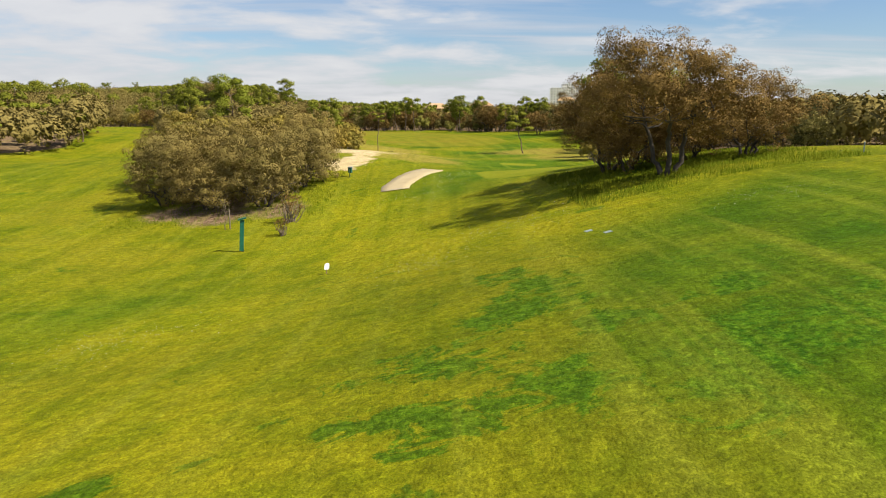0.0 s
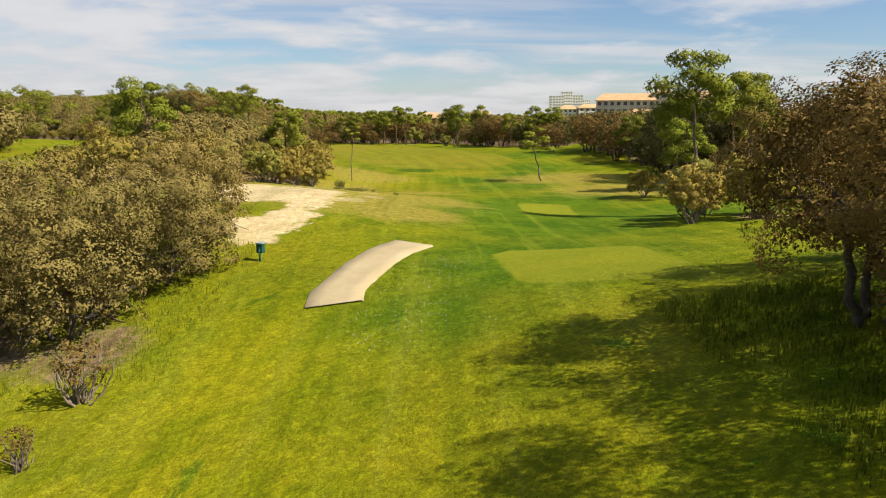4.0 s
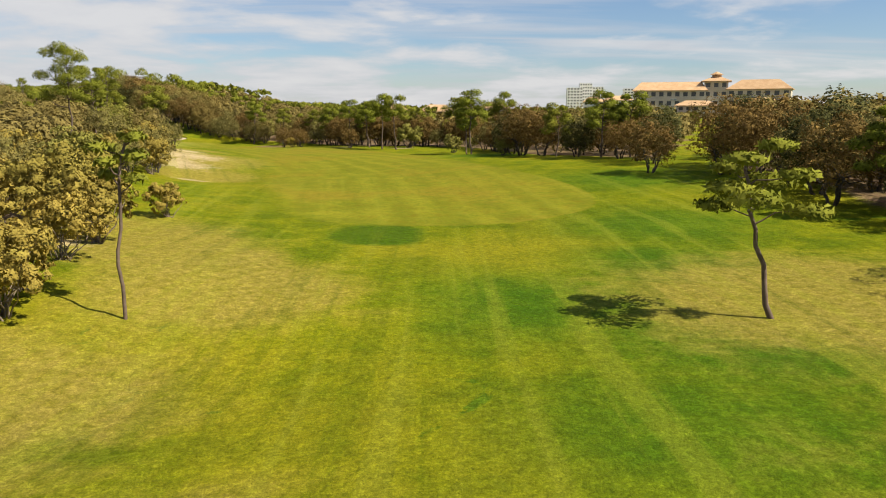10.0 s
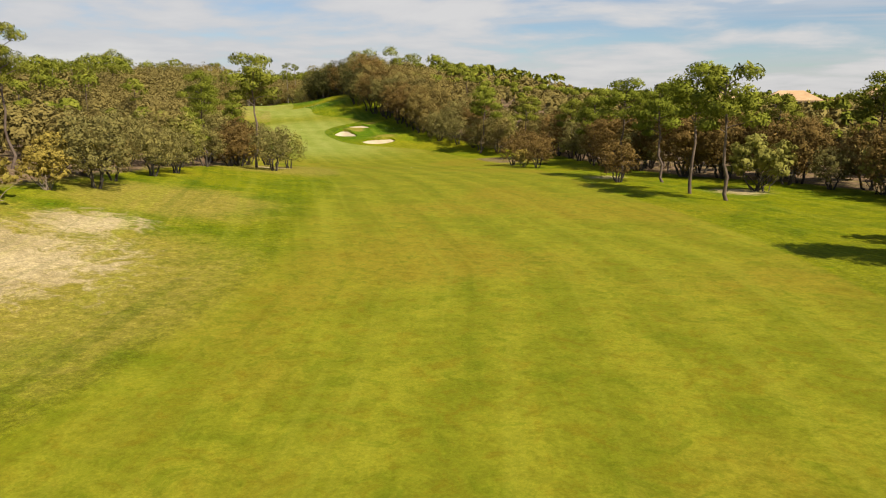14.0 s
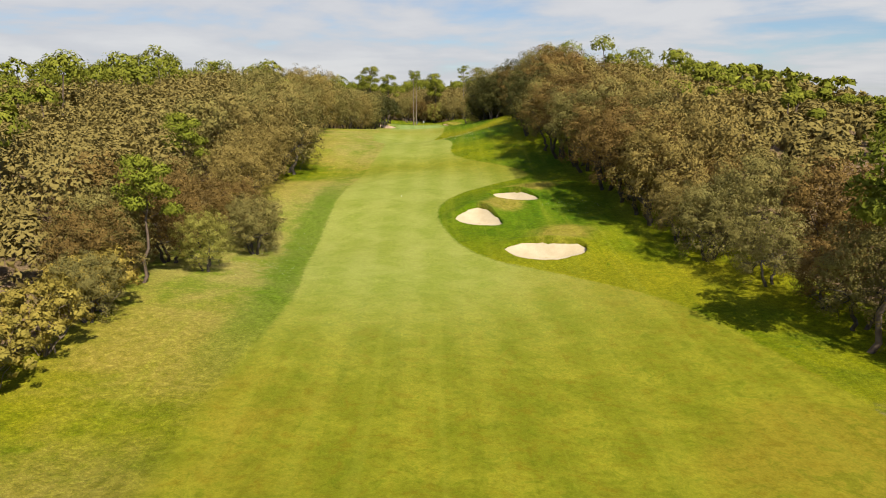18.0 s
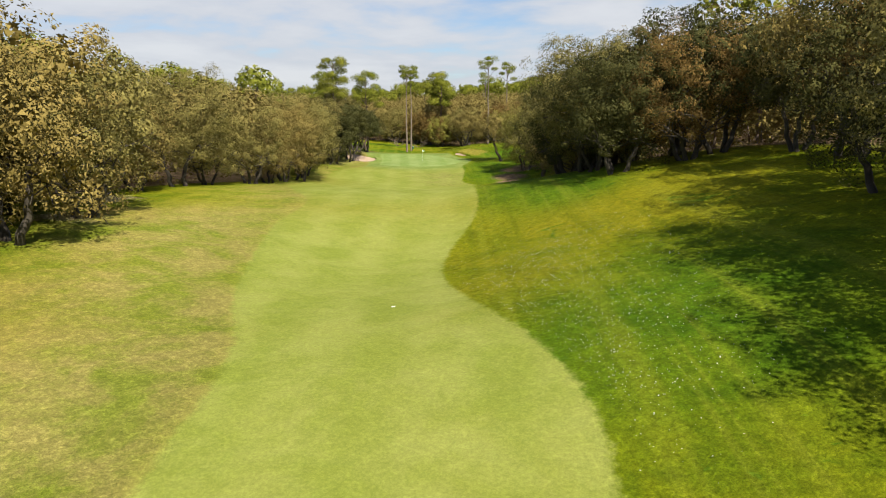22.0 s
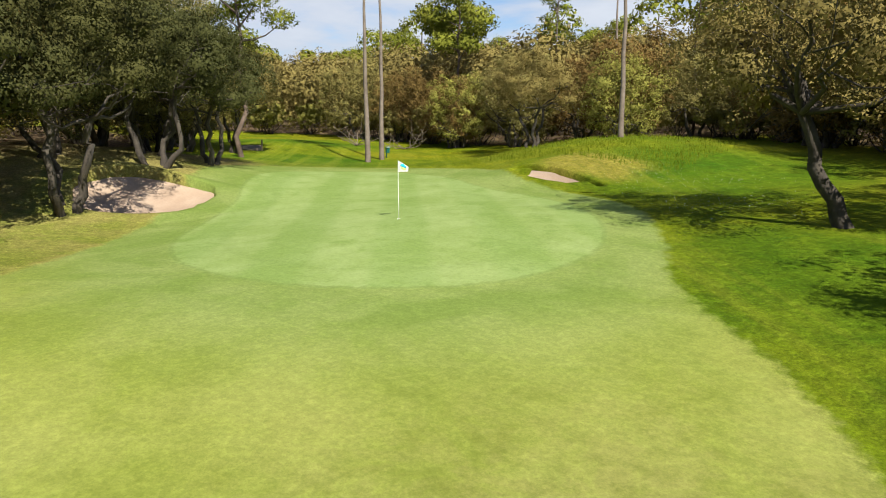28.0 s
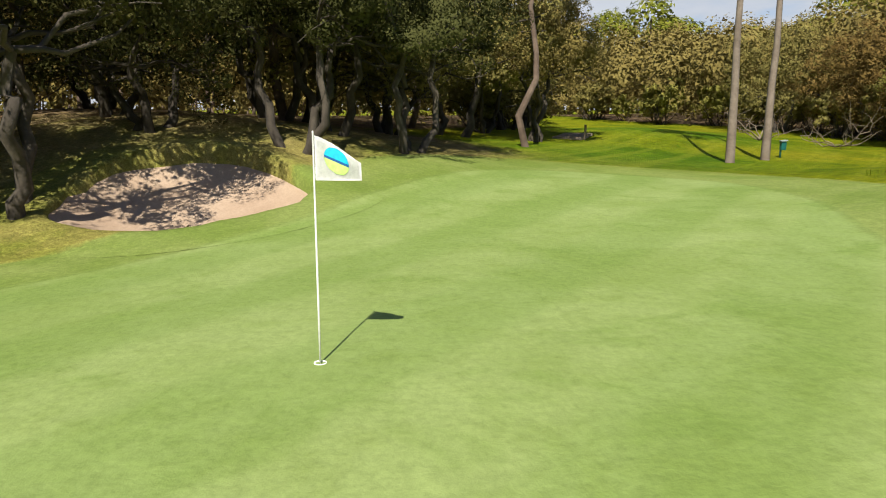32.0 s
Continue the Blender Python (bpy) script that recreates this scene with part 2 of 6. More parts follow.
    wood = add("ShaderNodeMath", dict(operation="MULTIPLY_ADD"), i0=tuft, i1=0.5, i2=field("litter")).outputs[0]
    rough = mixed(add, ramp(add, wood, 0.55, 0.95), rough, litter)
    # wheel and mower tracks run down the hole
    lane = add("ShaderNodeCombineXYZ", X=field("across"), Y=add("ShaderNodeMath", dict(operation="MULTIPLY"), i0=add("ShaderNodeSeparateXYZ", Vector=co).outputs[1], i1=0.035).outputs[0]).outputs[0]
    tracks = noise_at(0.8, 4, 0.6, 0.3, lane)
    rough = mixed(add, ramp(add, tracks, 0.50, 0.66, 0.0, 0.5), rough, mixed(add, 0.6, rough, (0.215, 0.225, 0.020)))
    rough = mixed(add, ramp(add, tracks, 0.46, 0.34, 0.0, 0.45), rough, mixed(add, 0.6, rough, (0.040, 0.075, 0.001)))
    lime_bank = add("ShaderNodeMath", dict(operation="MULTIPLY"), i0=ramp(add, field("lime"), 0.1, 0.7, 0.0, 0.85), i1=ramp(add, field("across"), -3.0, 5.0)).outputs[0]
    rough = mixed(add, lime_bank, rough, mixed(add, ramp(add, mid, 0.35, 0.62), mixed(add, ramp(add, broad, 0.4, 0.6), (0.150, 0.185, 0.020), (0.195, 0.205, 0.040)), (0.262, 0.222, 0.072)))
    rough = add("ShaderNodeVectorMath", dict(operation="SCALE"), i0=rough, Scale=1.24).outputs[0]
    # mown fairway: stripes along the line of play, tracks and worn areas
    across = field("across")
    wob = add("ShaderNodeMath", dict(operation="MULTIPLY_ADD"), i0=mid, i1=1.2, i2=across).outputs[0]
    stripe = add("ShaderNodeMath", dict(operation="SINE"), i0=add("ShaderNodeMath", dict(operation="MULTIPLY"), i0=wob, i1=1.55).outputs[0]).outputs[0]
    stripe = add("ShaderNodeMath", dict(operation="MULTIPLY_ADD"), i0=stripe, i1=0.07, i2=mid).outputs[0]
    fair = mixed(add, ramp(add, stripe, 0.30, 0.74), (0.142, 0.154, 0.008), (0.222, 0.220, 0.015))
    fair = mixed(add, ramp(add, broad, 0.48, 0.64, 0.0, 0.78), fair, (0.222, 0.176, 0.016))
    fair = mixed(add, ramp(add, tuft, 0.40, 0.74, 0.0, 0.42), fair, (0.085, 0.085, 0.005))
    mott = noise_at(0.85, 6, 0.72, 0.8)
    fair = mixed(add, ramp(add, mott, 0.50, 0.64, 0.0, 0.72), fair, mixed(add, 0.6, fair, (0.150, 0.105, 0.006)))
    fair = mixed(add, ramp(add, mott, 0.47, 0.37, 0.0, 0.7), fair, mixed(add, 0.6, fair, (0.075, 0.110, 0.004)))
    fleck = noise_at(2.6, 5, 0.72, 0.5)
    fair = mixed(add, ramp(add, fleck, 0.50, 0.62, 0.0, 0.42), fair, mixed(add, 0.55, fair, (0.080, 0.085, 0.003)))
    fair = mixed(add, ramp(add, tracks, 0.52, 0.68, 0.0, 0.5), fair, mixed(add, 0.6, fair, (0.225, 0.225, 0.020)))
    fair = mixed(add, ramp(add, tracks, 0.45, 0.34, 0.0, 0.4), fair, mixed(add, 0.6, fair, (0.085, 0.105, 0.004)))
    fair = mixed(add, ramp(add, field("lime"), 0.0, 0.9, 0.0, 0.85), fair, mixed(add, ramp(add, stripe, 0.3, 0.7), mixed(add, ramp(add, tuft, 0.4, 0.75, 0.0, 0.3), (0.196, 0.236, 0.040), (0.11, 0.13, 0.015)), (0.250, 0.276, 0.068)))
    fair = mixed(add, add("ShaderNodeMath", dict(operation="MULTIPLY"), i0=ramp(add, mott, 0.40, 0.60, 0.25, 0.9), i1=field("worn")).outputs[0], fair, mixed(add, ramp(add, tuft, 0.4, 0.65), (0.215, 0.205, 0.060), (0.135, 0.140, 0.030)))
    fair = mixed(add, ramp(add, field("green"), 1.0, 7.0, 0.85, 0.0), fair, mixed(add, ramp(add, mid, 0.35, 0.65), (0.138, 0.196, 0.042), (0.190, 0.240, 0.070)))
    # putting green and tees: close-mown and even
    green = mixed(add, ramp(add, stripe, 0.32, 0.72), (0.172, 0.240, 0.060), (0.216, 0.284, 0.090))
    swath = add("ShaderNodeMath", dict(operation="SINE"), i0=add("ShaderNodeMath", dict(operation="MULTIPLY_ADD"), i0=across, i1=1.9, i2=mid).outputs[0]).outputs[0]
    green = mixed(add, ramp(add, swath, -0.5, 0.5, 0.0, 0.75), green, mixed(add, ramp(add, mid, 0.35, 0.65), (0.204, 0.268, 0.076), (0.252, 0.312, 0.110)))
    green = mixed(add, ramp(add, tuft, 0.46, 0.80, 0.0, 0.40), green, (0.13, 0.18, 0.03))
    green = mixed(add, ramp(add, noise_at(0.55, 5, 0.65, 0.6), 0.52, 0.70, 0.0, 0.5), green, (0.135, 0.205, 0.040))
    tee = mixed(add, ramp(add, mid, 0.35, 0.65), (0.204, 0.218, 0.014), (0.172, 0.198, 0.012))

    def edge(name, soft, shake):
        v = add("ShaderNodeMath", dict(operation="MULTIPLY_ADD"), i0=tuft, i1=shake, i2=field(name)).outputs[0]
        return ramp(add, v, shake * 0.5 - soft, shake * 0.5 + soft, 1.0, 0.0)

    rim = add("ShaderNodeMath", dict(operation="ABSOLUTE"), i0=field("green")).outputs[0]
    collar = ramp(add, field("fair"), 0.2, 7.0, 0.22, 0.0)
    rough = mixed(add, collar, rough, mixed(add, ramp(add, tuft, 0.35, 0.7), (0.105, 0.130, 0.004), (0.072, 0.100, 0.003)))
    north = add("ShaderNodeSeparateXYZ", Vector=co).outputs[1]
    blur = add("ShaderNodeMath", dict(operation="MULTIPLY"), i0=ramp(add, across, 2.0, 7.0), i1=ramp(add, north, 278.0, 300.0, 1.0, 0.0)).outputs[0]
    blur = add("ShaderNodeMath", dict(operation="MULTIPLY_ADD"), i0=blur, i1=1.6, i2=0.18).outputs[0]
    band = add("ShaderNodeMath", dict(operation="MULTIPLY"), i0=ramp(add, add("ShaderNodeMath", dict(operation="MULTIPLY_ADD"), i0=mid, i1=3.0, i2=field("fair")).outputs[0], 3.4, 5.6, 0.75, 0.0), i1=ramp(add, across, 2.0, 6.0)).outputs[0]
    band = add("ShaderNodeMath", dict(operation="MULTIPLY"), i0=band, i1=ramp(add, north, 284.0, 300.0)).outputs[0]
    band = add("ShaderNodeMath", dict(operation="MULTIPLY"), i0=band, i1=ramp(add, north, 322.0, 336.0, 1.0, 0.0)).outputs[0]
    rough = mixed(add, band, rough, mixed(add, ramp(add, tuft, 0.35, 0.7), (0.100, 0.170, 0.010), (0.070, 0.130, 0.006)))
    rim_at = add("ShaderNodeMath", dict(operation="MULTIPLY_ADD"), i0=tuft, i1=0.9, i2=field("fair")).outputs[0]
    col = mixed(add, ramp(add, rim_at, add("ShaderNodeMath", dict(operation="SUBTRACT"), i0=0.45, i1=blur).outputs[0], add("ShaderNodeMath", dict(operation="ADD"), i0=0.45, i1=blur).outputs[0], 1.0, 0.0), rough, fair)
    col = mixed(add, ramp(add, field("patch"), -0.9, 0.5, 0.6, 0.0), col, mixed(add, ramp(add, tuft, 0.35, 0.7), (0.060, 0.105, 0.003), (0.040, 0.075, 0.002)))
    col = mixed(add, edge("tee", 0.18, 0.3), col, tee)
    col = mixed(add, edge("green", 0.22, 0.3), col, green)
    col = mixed(add, ramp(add, rim, 0.03, 0.12, 0.13, 0.0), col, (0.05, 0.08, 0.01))
    inner = add("ShaderNodeMath", dict(operation="ABSOLUTE"), i0=add("ShaderNodeMath", dict(operation="ADD"), i0=field("green"), i1=1.7).outputs[0]).outputs[0]
    col = mixed(add, ramp(add, inner, 0.05, 0.4, 0.08, 0.0), col, (0.06, 0.10, 0.012))
    col = mixed(add, ramp(add, blade, 0.38, 0.80, 0.0, 0.42), col, mixed(add, 0.55, col, (0.015, 0.028, 0.0), "MIX"))
    fine = noise_at(26.0, 3, 0.7)
    nap = add("ShaderNodeMath", dict(operation="MULTIPLY_ADD"), i0=edge("fair", 0.5, 0.3), i1=-0.48, i2=0.72).outputs[0]
    nap = add("ShaderNodeMath", dict(operation="MULTIPLY"), i0=nap, i1=add("ShaderNodeMath", dict(operation="MULTIPLY_ADD"), i0=edge("tee", 0.3, 0.2), i1=-0.8, i2=1.0).outputs[0]).outputs[0]
    nap = add("ShaderNodeMath", dict(operation="MULTIPLY"), i0=nap, i1=add("ShaderNodeMath", dict(operation="MULTIPLY_ADD"), i0=edge("green", 0.3, 0.2), i1=-0.6, i2=1.0).outputs[0]).outputs[0]
    col = mixed(add, add("ShaderNodeMath", dict(operation="MULTIPLY"), i0=ramp(add, fine, 0.46, 0.62), i1=nap).outputs[0], col, mixed(add, 0.45, col, (0.012, 0.024, 0.0)))
    col = mixed(add, add("ShaderNodeMath", dict(operation="MULTIPLY"), i0=ramp(add, blade, 0.52, 0.36), i1=nap).outputs[0], col, add("ShaderNodeVectorMath", dict(operation="SCALE"), i0=col, Scale=1.4).outputs[0])
    clump = noise_at(3.1, 5, 0.7, 0.6)
    shade = add("ShaderNodeMath", dict(operation="MULTIPLY"), i0=ramp(add, clump, 0.44, 0.60), i1=nap).outputs[0]
    col = mixed(add, shade, col, add("ShaderNodeVectorMath", dict(operation="SCALE"), i0=col, Scale=0.76).outputs[0])
    col = mixed(add, add("ShaderNodeMath", dict(operation="MULTIPLY"), i0=ramp(add, clump, 0.48, 0.36), i1=nap).outputs[0], col, add("ShaderNodeVectorMath", dict(operation="SCALE"), i0=col, Scale=1.26).outputs[0])
    # daisies
    dots = add("ShaderNodeTexVoronoi", dict(feature="F1"), Vector=co, Scale=3.2, Randomness=1.0)
    meadow = add("ShaderNodeMath", dict(operation="MULTIPLY_ADD"), i0=noise_at(0.16, 6, 0.7), i1=1.0, i2=field("daisy")).outputs[0]
    petal = add("ShaderNodeMath", dict(operation="MULTIPLY"), i0=ramp(add, dots.outputs[0], 0.06, 0.13, 1.0, 0.0), i1=ramp(add, meadow, 0.78, 0.98)).outputs[0]
    col = mixed(add, petal, col, (0.50, 0.53, 0.42))
    lump = add("ShaderNodeMath", dict(operation="MULTIPLY_ADD"), i0=blade, i1=0.35, i2=tuft).outputs[0]
    soften = add("ShaderNodeMath", dict(operation="MULTIPLY_ADD"), i0=edge("fair", 0.5, 0.3), i1=-0.55, i2=0.75).outputs[0]
    soften = add("ShaderNodeMath", dict(operation="MULTIPLY"), i0=soften, i1=add("ShaderNodeMath", dict(operation="MULTIPLY_ADD"), i0=sandy, i1=-0.85, i2=1.0).outputs[0]).outputs[0]
    relief = add("ShaderNodeBump", Height=lump, Strength=soften, Distance=0.24).outputs[0]
    b = add("ShaderNodeBsdfPrincipled", Base_Color=col, Roughness=0.95, Specular_IOR_Level=0.05, Normal=relief)
    add("ShaderNodeOutputMaterial", Surface=b.outputs[0])
    return m


TURF = turf_material()
SAND = plain("bunker_sand", (0.42, 0.345, 0.225), (0.50, 0.42, 0.29), 0.95, 0.8, 14.0, 0.25)
# pinkish sand of the green bunkers, darkened so its colour holds shade
SAND_PINK_SHADED = plain("shaded_bunker_sand", (0.33, 0.235, 0.165), (0.40, 0.30, 0.22), 0.95, 0.8, 14.0, 0.25)
LIP = plain("bunker_lip_turf", (0.12, 0.10, 0.03), (0.075, 0.085, 0.012), 0.95, 1.6, 16.0, 0.5, stain=(0.16, 0.11, 0.05))
GRAVEL = plain("gravel_path", (0.35, 0.280, 0.160), (0.42, 0.345, 0.21), 0.95, 0.6, 22.0, 0.35)
BARK_OAK = plain("oak_bark", (0.040, 0.032, 0.025), (0.080, 0.066, 0.050), 0.95, 2.0, 14.0, 0.6)
BARK_PINE = plain("pine_bark", (0.085, 0.058, 0.043), (0.165, 0.120, 0.092), 0.95, 1.5, 12.0, 0.7)
BARK_PALE = plain("pale_pine_bark", (0.135, 0.105, 0.082), (0.215, 0.175, 0.140), 0.95, 1.2, 9.0, 0.6)
BARK_TWIG = plain("grey_twig_bark", (0.13, 0.10, 0.07), (0.24, 0.19, 0.14), 0.95, 2.0, 14.0, 0.4)
LEAF_OAK = foliage("holm_oak_leaves", (0.098, 0.072, 0.022), (0.215, 0.164, 0.050), (0.295, 0.236, 0.075))
LEAF_OLIVE = foliage("olive_oak_leaves", (0.082, 0.070, 0.022), (0.190, 0.164, 0.050), (0.272, 0.240, 0.078))
LEAF_RUST = foliage("rusty_oak_leaves", (0.070, 0.044, 0.014), (0.165, 0.106, 0.033), (0.240, 0.162, 0.050))
LEAF_GREEN = foliage("green_oak_leaves", (0.105, 0.105, 0.022), (0.220, 0.210, 0.044), (0.345, 0.320, 0.080))
# dark leaves for evergreens, and for bank oaks with shade in their colour
LEAF_DARK = foliage("dark_evergreen_and_shade_leaves", (0.026, 0.030, 0.011), (0.062, 0.064, 0.021), (0.105, 0.102, 0.032))
LEAF_SCRUB = foliage("scrub_leaves", (0.150, 0.108, 0.024), (0.285, 0.220, 0.048), (0.365, 0.305, 0.064))
NEEDLES = foliage("pine_needles", (0.066, 0.080, 0.010), (0.150, 0.170, 0.019), (0.262, 0.268, 0.036))



# ---- lie of the land ----
# broad swells: x, y, height
BROAD = [
    (-300, 0, -0.24), (-300, 150, 0.99), (-300, 300, 3.32), (-300, 450, 1.81), (-300, 600, 3.3), (-150, 0, -3.81),
    (-150, 150, 3.52), (-150, 300, -1.26), (-150, 450, 3.63), (-150, 600, 5.39), (0, 0, 0.81), (0, 150, -0.83),
    (0, 300, -2), (0, 450, 1.95), (0, 600, -0.16), (150, 0, 3.21), (150, 150, 1.05), (150, 300, 1.84),
    (150, 450, 1.39), (150, 600, -0.36),
]
# rolls of thirty metres: x, y, height
ROLLS = [
    (-117, 379, 0.72), (-132, 424, 3.37), (-170, 368, 2.59), (-69, 358, 3.12), (-69, 315, -3.86), (-179, 422, -3.54),
    (-5, 44, -1.65), (4, 117, -1.24), (-2, 77, 0.48), (12, 34, 3.17), (-110, 390, 3.69), (-238, 474, -3.04),
    (-67, 240, 0.52), (-35, 149, 1.58), (-50, 122, 0.51), (-60, 120, -0.44), (37, 188, 1.77), (-50, 211, -0.66),
    (-60, 120, -0.44), (-60, 120, -0.44), (-11, 164, -1.79), (-152, 352, -0.58),
]
# knolls of fourteen metres: x, y, height
KNOLLS_TEE = [
    (-60, 210, 1.92), (-79, 200, -0.84), (-165, 346, 1.6), (-60, 120, -1.77), (-171, 416, -2.75), (-145, 374, -1.38),
    (-13, 78, 2.07), (-149, 321, 0.7), (23, 44, 1.74), (-43, 181, 1.07), (-60, 346, 1.78), (-75, 236, 1.53),
    (-112, 351, -1.5), (-29, 100, 1.52), (-31, 187, -0.65), (-30, 330, 1.09),
]
# more knolls: x, y, height
KNOLLS_GREEN = [
    (-248, 439, 1.14), (-214, 459, -0.58), (-60, 210, 1.92), (-45, 150, 1.93), (-200, 250, 0.78), (15, 17, 1.46),
    (-82, 280, -0.3), (-21, 128, 0.39), (-13, 47, -2.35), (-39, 60, -1.7), (-2, 28, -1.57), (-22, 20, -1.62),
    (-116, 372, 0.3), (-140, 399, 0.97), (-148, 378, -1.05), (-9, 120, -0.15), (-45, 180, 1.25),
]
# humps of seven metres: x, y, height
HUMPS = [
    (-213, 464, 0.95), (-235, 430, 0.9), (-11, 118, -0.91), (-148, 378, -1.34), (2, 73, 0.24), (-105, 309, -1.05),
    (-217, 432, -0.91), (-213, 465, 1.14), (-85, 360, 0.86), (-200, 412, -0.59), (-80, 200, -1.34), (-29, 186, -1.01),
    (-80, 278, -0.98), (-144, 367, -1.07), (-150, 366, 0.53), (-129, 334, -0.88), (5, 74, -0.96), (-120, 290, -0.84),
    (-25, 130, 0.94), (-115, 372, 0.94), (12, 91, -0.87), (-249, 470, -0.64),
]


# small shaping: x, y, radius, height
SHAPING = [(-229.5, 438.5, 4.5, 0.7), (-226.5, 432.5, 3.5, 0.5), 
    (-252, 468, 6.5, 1.1), (-245, 463, 5, 0.8), (-96, 331, 3.2, 0.5), (-83, 326.5, 2.6, 0.5), (-95, 338, 3, 0.4), (-211, 455, 2.6, 0.6), (-206.5, 438.5, 5.5, 0.32),
]


def heights(x, y):
    """Ground height for arrays of x and y."""
    z = np.full(np.shape(x), 2.0)
    for group, r in ((BROAD, 80.0), (ROLLS, 30.0), (KNOLLS_TEE, 14.0), (KNOLLS_GREEN, 14.0), (HUMPS, 7.0)):
        for cx, cy, h in group:
            z = z + h * np.exp(-((x - cx) ** 2 + (y - cy) ** 2) / (2 * r * r))
    for cx, cy, r, h in SHAPING:
        z = z + h * np.exp(-((x - cx) ** 2 + (y - cy) ** 2) / (2 * r * r))
    return z


def ground(x, y):
    return float(heights(np.float64(x), np.float64(y)))


def smooth_loop(points, steps=6):
    """A closed, rounded outline through the given corners."""
    p = np.array(points, float)
    a, b, c, d = np.roll(p, 1, 0), p, np.roll(p, -1, 0), np.roll(p, -2, 0)
    out = []
    for t in np.linspace(0, 1, steps, endpoint=False):
        out.append(0.5 * (2 * b + (c - a) * t + (2 * a - 5 * b + 4 * c - d) * t * t + (3 * b - a - 3 * c + d) * t ** 3))
    return np.stack(out, 1).reshape(-1, 2)


def signed(x, y, loop):
    """Signed distance to a closed outline, negative inside."""
    best, inside = np.full(x.shape, 1e9), np.zeros(x.shape, bool)
    for (ax, ay), (bx, by) in zip(loop, np.roll(loop, -1, 0)):
        ex, ey = bx - ax, by - ay
        t = np.clip(((x - ax) * ex + (y - ay) * ey) / (ex * ex + ey * ey + 1e-9), 0, 1)
        best = np.minimum(best, (x - ax - t * ex) ** 2 + (y - ay - t * ey) ** 2)
        if ay != by:
            inside ^= ((ay > y) != (by > y)) & (x < ex * (y - ay) / (by - ay) + ax)
    d = np.sqrt(best)
    return np.where(inside, -d, d)


FAIRWAY_EAST = [
    (-6, 150.9), (1, 150.8), (6, 152), (10.3, 155), (13.2, 158.5), (14.4, 165), (13.3, 175), (11, 184), (5, 204), (-3, 226), (-10, 241),
    (-19, 254.7), (-28, 270), (-40, 289), (-53, 305.5), (-62, 313), (-70, 317.3), (-80, 317.8), (-85, 317.5), (-90.5, 319.2), (-97, 323.7),
    (-100.8, 328), (-103, 334), (-102.6, 340.3), (-101.4, 345.4), (-108.5, 349.6), (-120, 352.5), (-127, 360), (-136.3, 366.2), (-143, 372),
    (-147.2, 377.7), (-151, 385), (-157, 392), (-164, 400), (-170, 412), (-173, 419), (-180.3, 423.8), (-185.7, 424.8), (-188.9, 428.5),
    (-192.6, 433.2), (-196.3, 437), (-198.4, 441), (-203, 447.5), (-210, 450.6),
]
FAIRWAY_WEST = [
    (-217, 454.5), (-226, 455), (-229, 448.5), (-226, 442), (-220, 437.2), (-214, 431.2), (-209, 425), (-206, 417), (-199.5, 409),
    (-192.5, 400.5), (-181.5, 390), (-172.5, 384), (-164, 379), (-158, 371.5), (-146, 360.8), (-136.5, 354), (-121.5, 334.7), (-112.5, 323.4),
    (-98, 308), (-89.8, 300.2), (-80, 288), (-64, 270.8), (-53.7, 261.5), (-42, 241), (-35, 227), (-30, 218), (-26, 208), (-21.7, 189),
    (-18.5, 177), (-14, 165), (-11.5, 156),
]
GREEN_EDGE = [
    (-212.5, 433), (-208, 430.8), (-204, 430.8), (-201, 432.5), (-199.3, 435), (-199.3, 438.6), (-201, 442), (-203.5, 445), (-207, 447.4),
    (-211.5, 449), (-217, 451.8), (-222.5, 452.6), (-225.5, 449.5), (-225, 445.5), (-222, 442), (-218.5, 439.3), (-215.5, 436),
]
TEE_A = [(2.7, 64.6), (9.6, 63.4), (10.2, 54.4), (3.5, 57.6)]
TEE_B = [(7.7, 98.4), (12.6, 97.8), (11.8, 87.4), (7.4, 88.6)]
# line of play, for mowing stripes
LINE = [(3, -80), (2, 60), (1, 150), (-5, 190), (-18, 222), (-40, 252), (-72, 288), (-104, 322), (-135, 357), (-160, 385), (-190, 420), (-214, 444), (-240, 470)]
# x, y, radius
DRY = [(-6, 81, 6), (-3, 88, 7), (-9, 91, 5), (-2, 77, 4), (-9, 131, 6), (-12, 136, 5), (-37, 206, 12), (-30, 190, 7), (-45, 226, 7), (-14, 105, 9), (-18, 140, 8), (24, 112, 11), (33, 122, 9), (18, 130, 9), (-4, 92, 7), (-62, 262, 8),
       (-146, 352, 7), (-163, 366, 5), (-122, 326, 6), (-97, 339, 3), (-84, 326, 2.6), (-95, 331, 2.4), (-48, 302, 7), (-209, 455, 3),
       (-72, 276, 9), (-86, 293, 9), (-101, 311, 8), (-66, 268, 8), (-58, 258, 8), (-116, 326, 6), (-131, 343, 6), (-150, 361, 7), (-13, 118, 6), (-4, 107, 6), (-72, 274, 5)]
BARE = [(-6.4, 80.6, 2.0), (-4.8, 84, 1.6), (-5.5, 91, 1.8), (-38.5, 208, 8.0), (-35.5, 197, 6), (-37, 200, 4), (-41, 216, 4), (-14, 113, 2.5), (-20, 136, 3), (-29, 183, 3),
        (-9, 262, 3.5), (-24, 272, 3), (-174, 366, 4.5), (-165, 361, 3), (31, 118, 5), (-62, 259, 3), (-10.5, 105, 3), (-8.5, 101, 2.2), (-13.5, 108, 3), (-12, 98, 3)]
